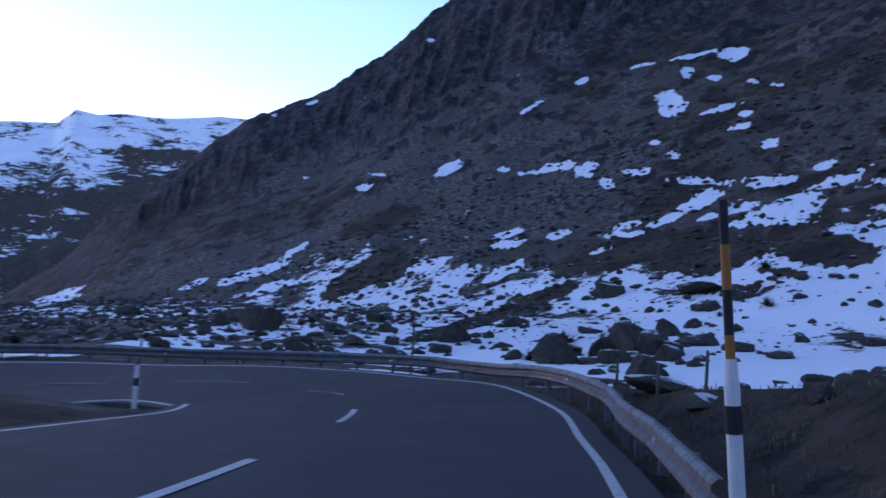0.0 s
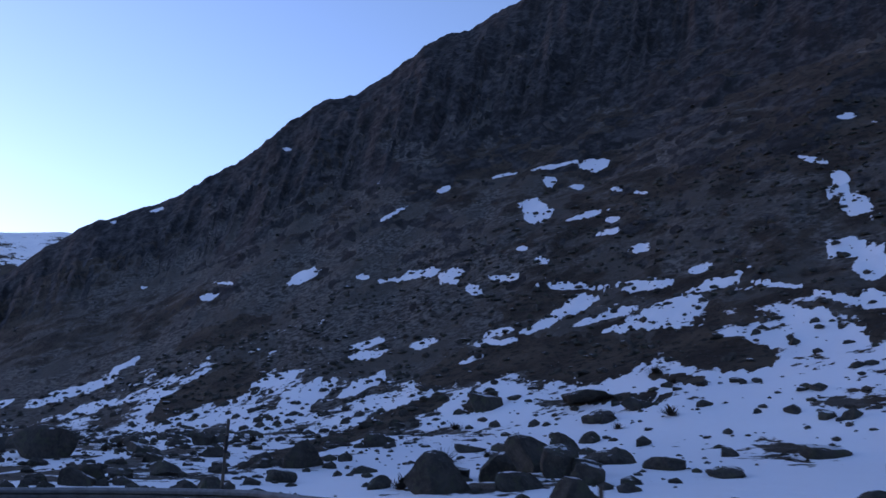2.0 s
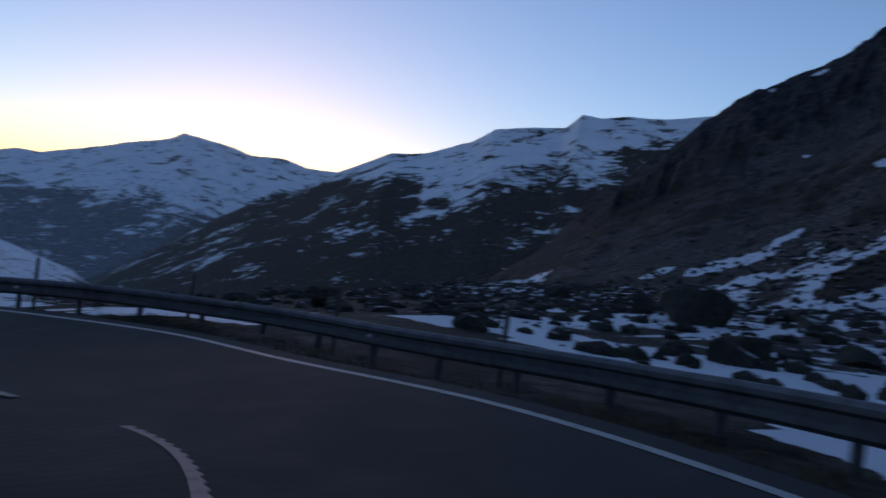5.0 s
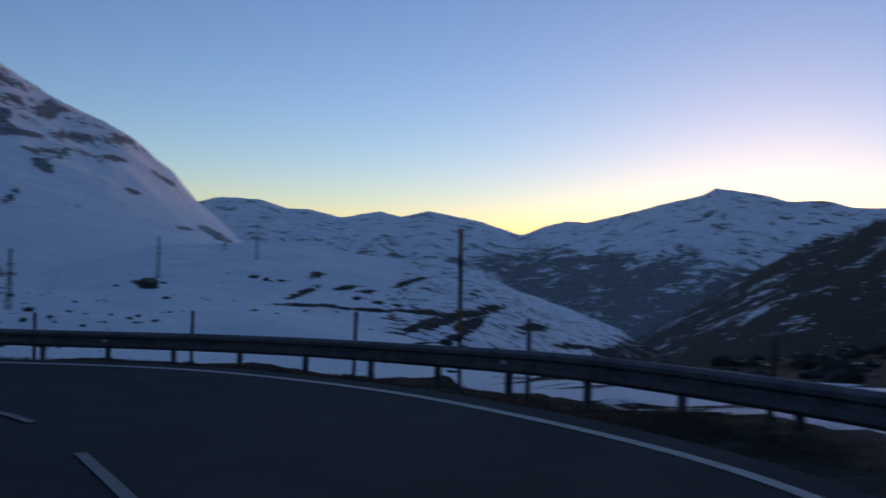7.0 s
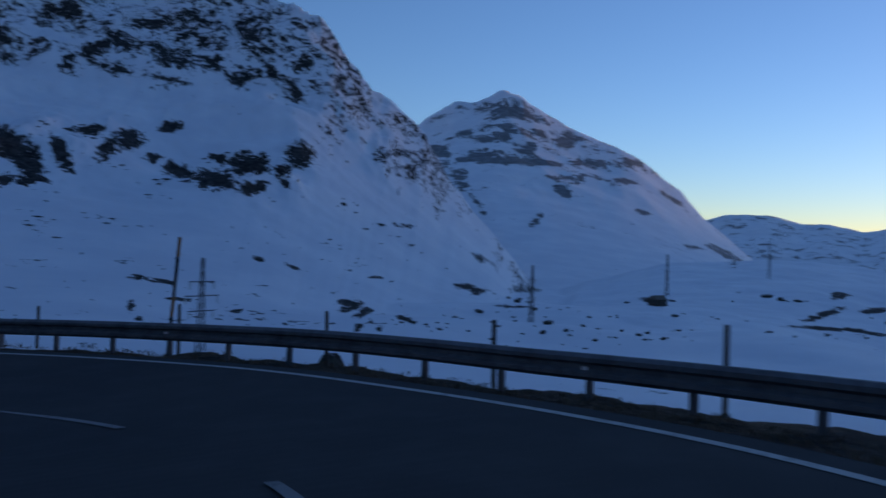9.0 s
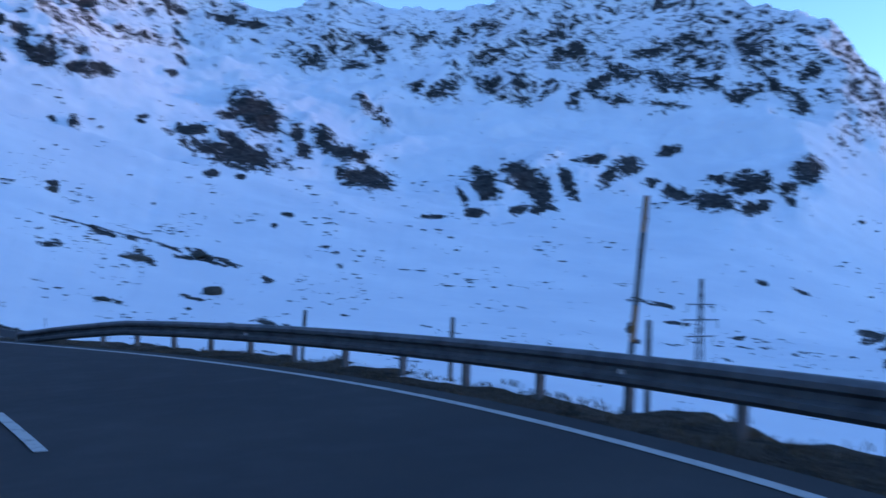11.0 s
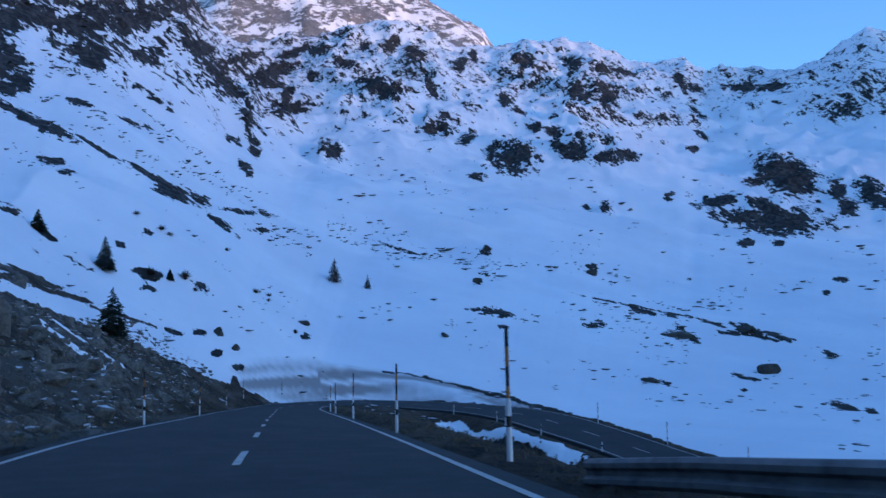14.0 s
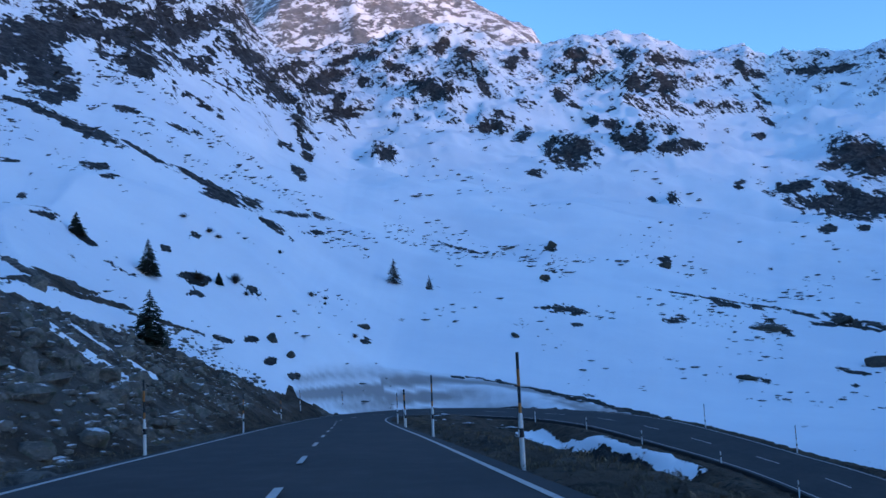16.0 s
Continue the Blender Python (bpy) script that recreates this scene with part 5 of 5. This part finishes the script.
BIG = ((14.4, -25.2, 2.0, 1.2), (15.9, -28.1, 1.8, 1.2), (17.5, -30.3, 2.4, 1.3), (13.0, -27.0, 1.5, 0.9), (15.1, -30.0, 1.9, 1.1), (17.4, -27.2, 1.5, 0.8), (12.4, -29.0, 1.1, 0.6), (23.1, -35.8, 1.4, 0.92), (14.1, -30.3, 1.2, 0.66), (8.0, -25.3, 1.6, 0.73), (25.5, -39.1, 1.3, 0.53), (17.3, -33.9, 1.9, 0.53), (14.2, -33.7, 1.7, 0.45), (10.7, -32.9, 1.5, 0.36),
       (16.3, -38.8, 1.0, 0.45), (13.0, -40.0, 1.9, 0.49), (2.0, -29.0, 1.0, 0.5), (-8.4, -17.4, 0.5, 0.25), (3.1, -27.8, 1.0, 0.27), (3.9, -30.0, 0.9, 0.25), (29.2, -42.6, 2.2, 0.8), (33.8, -45.4, 3.6, 0.56), (29.1, -45.0, 1.7, 0.6), (40.6, -42.0, 2.6, 1.36))
BIG_MORE = ((38.5, -13.8, 1.6, 1.15), (34.7, -15.7, 2.7, 1.4), (21.5, -10.3, 1.1, 0.4), (44.6, -20.7, 1.6, 0.73), (26.4, -19.7, 1.4, 0.71), (24.7, -16.4, 1.6, 0.59), (27.7, -25.5, 2.3, 1.51), (62.8, -7.3, 2.2, 1.0), (32.8, -23.0, 1.3, 0.5),
       (42.3, -36.6, 1.3, 0.51), (27.7, -33.6, 1.6, 0.45), (-2.3, -19.2, 1.2, 0.23), (-5.2, -18.2, 0.8, 0.2), (28.9, -47.8, 0.8, 0.23), (25.4, -50.4, 0.8, 0.23), (3.7, -27.0, 0.4, 0.1), (44.7, -35.3, 1.1, 0.52), (35.4, -25.5, 0.9, 0.42), (18.0, -46.6, 1.0, 0.46), (43.3, -14.8, 1.6, 0.9), (22.3, -16.2, 1.3, 0.5), (36, -20, 1.5, 0.7), (40, -24, 1.4, 0.7), (33, -31, 1.4, 0.7))
for x, y, w, h in BIG + BIG_MORE:
    place_boulder(x, y, w * 1.05, h * 1.2, "grey-green lichened boulder half sunk in patchy snow", "boulders below the hill")
EDGE = ((10.3, 10.9, 1.3, 0.9), (10.9, 10.6, 1.2, 0.8), (-7.5, -19.2, 1.5, 0.8), (-6.2, -20.1, 1.1, 0.7), (-8.9, -20.4, 1.7, 1.0), (-5.0, -21.6, 0.9, 0.5), (-2.6, -20.9, 0.7, 0.4), (-10.4, -19.3, 1.2, 0.6), (0.2, -21.5, 0.9, 0.5),
        (1.8, -20.8, 0.6, 0.4), (-7.0, -22.4, 1.3, 0.7), (3.4, -21.2, 0.8, 0.45), (-12.2, -20.6, 1.6, 0.9), (-9.8, -22.6, 1.0, 0.6), (5.6, -20.4, 0.7, 0.4), (8.4, -19.2, 0.9, 0.5), (11.6, -17.4, 0.8, 0.4))
for x, y, w, h in EDGE:
    place_boulder(x, y, w * 0.65, h * 0.6, "dark rock at the edge of the brown verge", "rocks by the verge")
rng = random.Random(5)
for k in range(110):
    az, r = radians(rng.uniform(-58, 4)), rng.uniform(24, 66)
    x, y = r * math.cos(az), r * math.sin(az)
    size = min(1.1, 0.25 + rng.expovariate(3.4))
    place_boulder(x, y, size, size * rng.uniform(0.3, 0.6), "small grey stone lying in patchy snow", "stones below the hill")
for x, y, w, h in ((-40.9, 14.0, 1.5, 0.8), (-45.7, 11.9, 1.2, 1.6), (-44.6, 13.8, 0.8, 1.1), (-54.4, 17.9, 1.4, 0.8), (-51.6, 15.3, 0.9, 0.7), (-54.7, 16.3, 0.9, 0.7), (-69.4, 21.2, 1.4, 0.9), (-72.9, 13.1, 1.4, 0.9)):
    place_boulder(x, y, w, h, "pale broken rock lying on the earthy road bank", "rocks on the bank")
for k in range(200):
    u = rng.random()
    x = -26 - 66 * u
    y = 12.9 - 0.29 * (x + 26) - rng.uniform(0.8, 9.8)
    size = min(1.5, 0.3 + rng.expovariate(2.6))
    place_boulder(x, y, size, size * rng.uniform(0.45, 0.85), "grey broken rock lying on the earthy road bank", "rocks on the bank")
for x, y, w, h in ((-100.4, 124.2, 3.6, 1.9), (-193, 126, 3.0, 1.6), (-175.3, 146.8, 3.2, 1.8), (-163.2, 105.6, 2.6, 1.5), (-123.7, 76.4, 1.4, 1.0), (-107.9, 36.2, 1.5, 1.0),
                   (-105.9, 37.8, 1.2, 0.9), (-122.2, 51.9, 2.0, 1.0), (-127.7, 129.5, 6.0, 1.6), (-126.7, 148, 6.5, 1.6), (-100.4, 98.7, 2.6, 0.8)):
    place_boulder(x, y, w, h, "dark rock breaking through smooth snow", "rocks in the snow slope", sink=0.3)


def scatter_stones(name, label, count, pick, low, high, seed):
    """Many small stones in one mesh."""
    rng = random.Random(seed)
    spots = []
    while len(spots) < count:
        q = pick(rng)
        if q is not None:
            spots.append(q)
    xy = np.array(spots)
    z, d, _ = ground_height(xy[:, 0], xy[:, 1])
    base = boulder_mesh(seed + 100, 1)
    bv = np.array([v.co[:] for v in base.vertices])
    bf = np.array([p.vertices[:] for p in base.polygons])
    verts, faces = [], []
    for k in range(count):
        if d[k] < 0.9:
            continue
        far = math.hypot(xy[k, 0], xy[k, 1])
        s = (low + (high - low) * rng.random() ** 3) * max(1.0, far / 140)
        a = rng.uniform(0, 6.28)
        if "slope" in name:
            a = math.atan2(xy[k, 1], xy[k, 0]) - 2.3 + rng.gauss(0, 0.3)
        c, n = math.cos(a), math.sin(a)
        v = bv * [s * rng.uniform(0.7, 1.3) * (2.2 if "slope" in name else 1.0), s * rng.uniform(0.6, 1), s * rng.uniform(0.35, 0.7) * (0.5 if "slope" in name else 1.0)]
        v = np.column_stack([v[:, 0] * c - v[:, 1] * n, v[:, 0] * n + v[:, 1] * c, v[:, 2]]) + [xy[k, 0], xy[k, 1], z[k] + s * 0.1]
        faces.append(bf + len(verts) * len(bv))
        verts.append(v)
    ob = mesh_object(name, np.vstack(verts), np.vstack(faces), PALE_ROCK if "bank" in name else BOULDER)
    return tagged(ob, label, "stones", kind="stuff")


def on_hill(rng):
    az, r = radians(rng.uniform(-72, 8)), math.sqrt(rng.uniform(24 ** 2, 105 ** 2)) if rng.random() < 0.8 else rng.uniform(80, 185)
    if az < radians(-46) and r < 62 and rng.random() < 0.55:
        return None
    return r * math.cos(az), r * math.sin(az)


def on_snow(rng):
    if rng.random() < 0.2:
        az, r = rng.uniform(126, 179), rng.gauss(207, 20)
    else:
        az, r = 178 - 94 * rng.random() ** 1.4, 95 + 330 * rng.random() ** 1.2
    x, y = r * math.cos(radians(az)), r * math.sin(radians(az))
    if float(fbm(np.array([az / 3]), np.array([r / 14]), 3, 77)[0]) < 0.18:
        return None
    return x, y


def on_bank(rng):
    x = rng.uniform(-98, -24)
    return x, 12.9 - 0.29 * (x + 26) - rng.uniform(0.3, 10.5)


def in_valley(rng):
    az, r = rng.uniform(40, 90), rng.uniform(90, 420)
    x, y = r * math.cos(radians(az)), r * math.sin(radians(az))
    if float(fbm(np.array([x / 50]), np.array([y / 30]), 3, 78)[0]) < 0.2:
        return None
    return x, y


scatter_stones("hill_stones", "grey scree stones strewn over the hill", 8500, on_hill, 0.1, 0.7, 1)
scatter_stones("slope_stones", "small dark stones showing through smooth snow", 2300, on_snow, 0.16, 0.62, 2)
scatter_stones("bank_stones", "broken stones and earth clods on the road bank", 2400, on_bank, 0.07, 0.55, 3)
scatter_stones("valley_stones", "dark stones and ledges in the snowy valley", 260, in_valley, 0.3, 1.2, 4)


# ---- trees ----
def build_spruce(x, y, height, breadth, seed, label="dark green spruce standing in snow", bare=0.0):
    rng = random.Random(seed)
    tree = new("spruce")
    tree.location = (x, y, ground_at(x, y) - 0.1)
    tagged(tree, label, "tree", "conifers on the slope")
    part("trunk", rod_bm(height * 0.028, height * 0.006, -0.3, height * 0.98, 8), BARK, tree)
    verts, faces = [], []
    levels = int(16 + height * 2)
    for k in range(levels):
        u = k / (levels - 1)
        z = height * (0.06 + 0.94 * u)
        reach = breadth * 0.5 * (1 - u) ** 0.85 * (0.92 + 0.16 * rng.random()) + 0.05
        for j in range(max(5, int(13 * (1 - u) + 4))):
            if rng.random() < 0.04 + bare:
                continue
            a = rng.uniform(0, 6.28)
            length = reach * rng.uniform(0.65, 1.12)
            droop = rng.uniform(0.15, 0.5) * length
            for s in range(5):
                f0 = 0.15 + s * 0.17
                px, py, pz = math.cos(a) * length * f0, math.sin(a) * length * f0, z - droop * f0 * f0
                w = (0.40 - 0.2 * f0) * min(1.1, length) * (0.55 if bare else 1)
                for side in (-1, 1):
                    b = a + side * rng.uniform(0.5, 1.0)
                    i = len(verts)
                    tip = (px + math.cos(b) * w * 1.5, py + math.sin(b) * w * 1.5, pz - rng.uniform(0.02, 0.16))
                    verts += [(px, py, pz + 0.03), (px + math.cos(a) * w * 0.8, py + math.sin(a) * w * 0.8, pz - 0.02), tip, (px, py, pz - 0.05)]
                    faces += [(i, i + 1, i + 2), (i, i + 2, i + 3)]
    mesh_object("crown", verts, faces, NEEDLES if not bare else BARK, tree)
    return tree


for k, (x, y, h, w) in enumerate(((-82.2, 20.9, 4.4, 3.7), (-110.9, 23.1, 4.1, 2.8), (-111.6, 15.7, 2.6, 2.2), (-116.4, 31.7, 1.6, 1.2))):
    build_spruce(x, y, h, w, 40 + k)
build_spruce(-154.8, 68.9, 4.7, 3.7, 50, "bare greyish larch standing in snow", 0.12)
build_spruce(-154.0, 75.5, 2.8, 1.6, 51, "small bare larch standing in snow", 0.3)


def build_shrub(x, y, size, seed):
    rng = random.Random(seed)
    verts, faces = [], []
    for k in range(90):
        a, e = rng.uniform(0, 6.28), rng.uniform(0.15, 1.4)
        l = size * rng.uniform(0.4, 1.0)
        d = Vector((math.cos(a) * math.cos(e), math.sin(a) * math.cos(e), math.sin(e) * 0.7))
        side = Vector((-math.sin(a), math.cos(a), 0)) * size * 0.035
        i = len(verts)
        mid = d * l * 0.6 + Vector((rng.uniform(-0.1, 0.1), rng.uniform(-0.1, 0.1), 0.05)) * size
        verts += [tuple(-side), tuple(side), tuple(mid + side * 0.8), tuple(mid - side * 0.8), tuple(d * l)]
        faces += [(i, i + 1, i + 2, i + 3), (i + 3, i + 2, i + 4)]
    ob = mesh_object("shrub", verts, faces, BARK)
    ob.location = (x, y, ground_at(x, y) - 0.05)
    return tagged(ob, "low leafless dwarf shrub among snow and stones", "shrub", "dwarf shrubs")


rng = random.Random(12)
for x, y, s in ((-115.7, 29.2, 2.0), (-118.3, 34.0, 1.9), (24.5, -34.5, 1.6), (16.5, -25, 0.9), (23.5, -30, 1.3)):
    build_shrub(x, y, s, int(x * 10))
for k in range(26):
    if k < 16:
        a, r = radians(rng.uniform(-62, -2)), rng.uniform(26, 60)
        x, y, s = r * math.cos(a), r * math.sin(a), rng.uniform(0.5, 1.1)
    else:
        x, y, s = -115 - rng.uniform(0, 25), 28 + rng.uniform(0, 25), rng.uniform(0.8, 1.6)
    build_shrub(x, y, s, 300 + k)


# ---- power line ----
def build_pylon(x, y, height, turn):
    pylon = new("power_pylon")
    tagged(pylon, "grey steel lattice power pylon with three cross-arms", "pylon", "pylons in the valley")
    w = height * 0.038

    def bar(bm, a, b, r):
        a, b = Vector(a), Vector(b)
        m = Matrix.Translation((a + b) / 2) @ (b - a).to_track_quat("Z", "Y").to_matrix().to_4x4()
        bmesh.ops.create_cone(bm, cap_ends=True, segments=4, radius1=r, radius2=r, depth=(b - a).length, matrix=m)

    r = height * 0.004
    for sx, sy in ((1, 1), (1, -1), (-1, 1), (-1, -1)):
        bm = bmesh.new()
        bar(bm, (sx * w, sy * w, -1), (sx * w * 0.25, sy * w * 0.25, height), r * 1.5)
        part("leg", bm, STEEL, pylon)
    for k in range(9):
        z0, z1 = height * k / 9, height * (k + 1) / 9
        a, b = w * (1 - 0.75 * k / 9), w * (1 - 0.75 * (k + 1) / 9)
        for s in (1, -1):
            for p0, p1 in (((-a, s * a, z0), (b, s * b, z1)), ((s * a, a, z0), (s * b, -b, z1))):
                bm = bmesh.new()
                bar(bm, p0, p1, r)
                part("brace", bm, STEEL, pylon)
    for f, l in ((0.44, 0.19), (0.6, 0.25), (0.75, 0.19)):
        bm = bmesh.new()
        bar(bm, (-height * l, 0, height * f), (height * l, 0, height * f), r * 1.6)
        arm = part("cross_arm", bm, STEEL, pylon)
        for s in (-1, 1):
            part("insulator", rod_bm(0.09, 0.09, height * f - 0.9, height * f - 0.1, 6, at=(s * height * l * 0.95, 0)), GLASS, arm)
    pylon.location = (x, y, ground_at(x, y))
    pylon.rotation_euler = (0, 0, turn)
    return pylon


TOWERS = ((-7.3, 98, 11.2), (52.2, 191.3, 13.5), (158.6, 384.6, 20), (235.8, 436, 18))
for x, y, h in TOWERS:
    build_pylon(x, y, h, 1.0)


# ---- hut ----
def build_hut(x, y):
    hut = new("hut")
    tagged(hut, "small dark stone hut with a snowy roof", "hut")
    part("wall", box_bm(6, 4.5, 2.6, (0, 0, 1.1), 0.05), BOULDER, hut)
    bm = bmesh.new()
    v = [bm.verts.new(p) for p in ((-3.3, -2.6, 2.3), (3.3, -2.6, 2.3), (3.3, 2.6, 2.3), (-3.3, 2.6, 2.3), (-3.3, 0, 3.9), (3.3, 0, 3.9))]
    for f in ((0, 1, 5, 4), (3, 4, 5, 2), (0, 4, 3), (1, 2, 5), (0, 3, 2, 1)):
        bm.faces.new([v[k] for k in f])
    part("roof", bm, WOOD, hut)
    part("door", box_bm(0.9, 0.08, 1.9, (0.5, -2.27, 0.9), 0.02), WOOD, hut)
    hut.location = (x, y, ground_at(x, y))
    hut.rotation_euler = (0, 0, 0.5)
    return hut


build_hut(128.5, 314.8)


# ---- dry grass on the verge ----
def build_grass(name, label, spots, low, high, seed):
    rng = random.Random(seed)
    xy = np.array(spots)
    z = ground_height(xy[:, 0], xy[:, 1])[0]
    verts, faces = [], []
    for (x, y), h0 in zip(spots, z):
        for _ in range(7):
            a, h, w = rng.uniform(0, 6.28), rng.uniform(low, high), rng.uniform(0.004, 0.010)
            px, py = x + rng.uniform(-0.1, 0.1), y + rng.uniform(-0.1, 0.1)
            ca, sa, bend = math.cos(a), math.sin(a), rng.uniform(0.2, 1.1) * h
            i = len(verts)
            verts += [(px - sa * w, py + ca * w, h0 - 0.03), (px + sa * w, py - ca * w, h0 - 0.03), (px + ca * bend * 0.4 + sa * w * 0.6, py + sa * bend * 0.4 - ca * w * 0.6, h0 + h * 0.65), (px + ca * bend, py + sa * bend, h0 + h)]
            faces += [(i, i + 1, i + 2), (i, i + 2, i + 3)]
    return tagged(mesh_object(name, verts, faces, STRAW), label, "grass", kind="stuff")


STRAW_MAT = Mat("dry_grass", 0.85)
STRAW_MAT.colour(STRAW_MAT.mix(STRAW_MAT.island(), (0.09, 0.070, 0.045), (0.20, 0.155, 0.10)))
STRAW = STRAW_MAT.m
rng = random.Random(31)
base_line = LINE_R[RAIL_FROM:RAIL_TO + 30]
away = base_line - LINE_L[RAIL_FROM:RAIL_TO + 30]
away = away / np.linalg.norm(away[:, :2], axis=1)[:, None]
VERGE = []
for _ in range(2400):
    k = rng.randrange(len(base_line))
    q = base_line[k] + away[k] * (rng.uniform(0.5, 2.0)) + np.array([rng.uniform(-0.2, 0.2), rng.uniform(-0.2, 0.2), 0])
    VERGE.append((float(q[0]), float(q[1])))
for _ in range(500):
    k = rng.randrange(2, 46)
    q = base_line[k] + away[k] * (1.0 + 5.0 * rng.random() ** 1.3)
    VERGE.append((float(q[0]) + rng.uniform(-0.3, 0.3), float(q[1]) + rng.uniform(-0.3, 0.3)))
build_grass("verge_grass", "dry brown grass tufts on the verge by the guard rail", VERGE, 0.02, 0.07, 5)
TUFTS = []
for _ in range(2600):
    x = rng.uniform(-96, -13)
    TUFTS.append((x, (19.5 - 0.324 * (x + 18)) + 0.9 + abs(rng.gauss(0, 3.5))) if rng.random() < 0.6 else (x, 11.0 - 0.3 * (x + 14.5) - 0.6 - abs(rng.gauss(0, 3.0))))
build_grass("bank_grass", "dry brown grass tufts on the earth beside the road", TUFTS, 0.04, 0.12, 6)
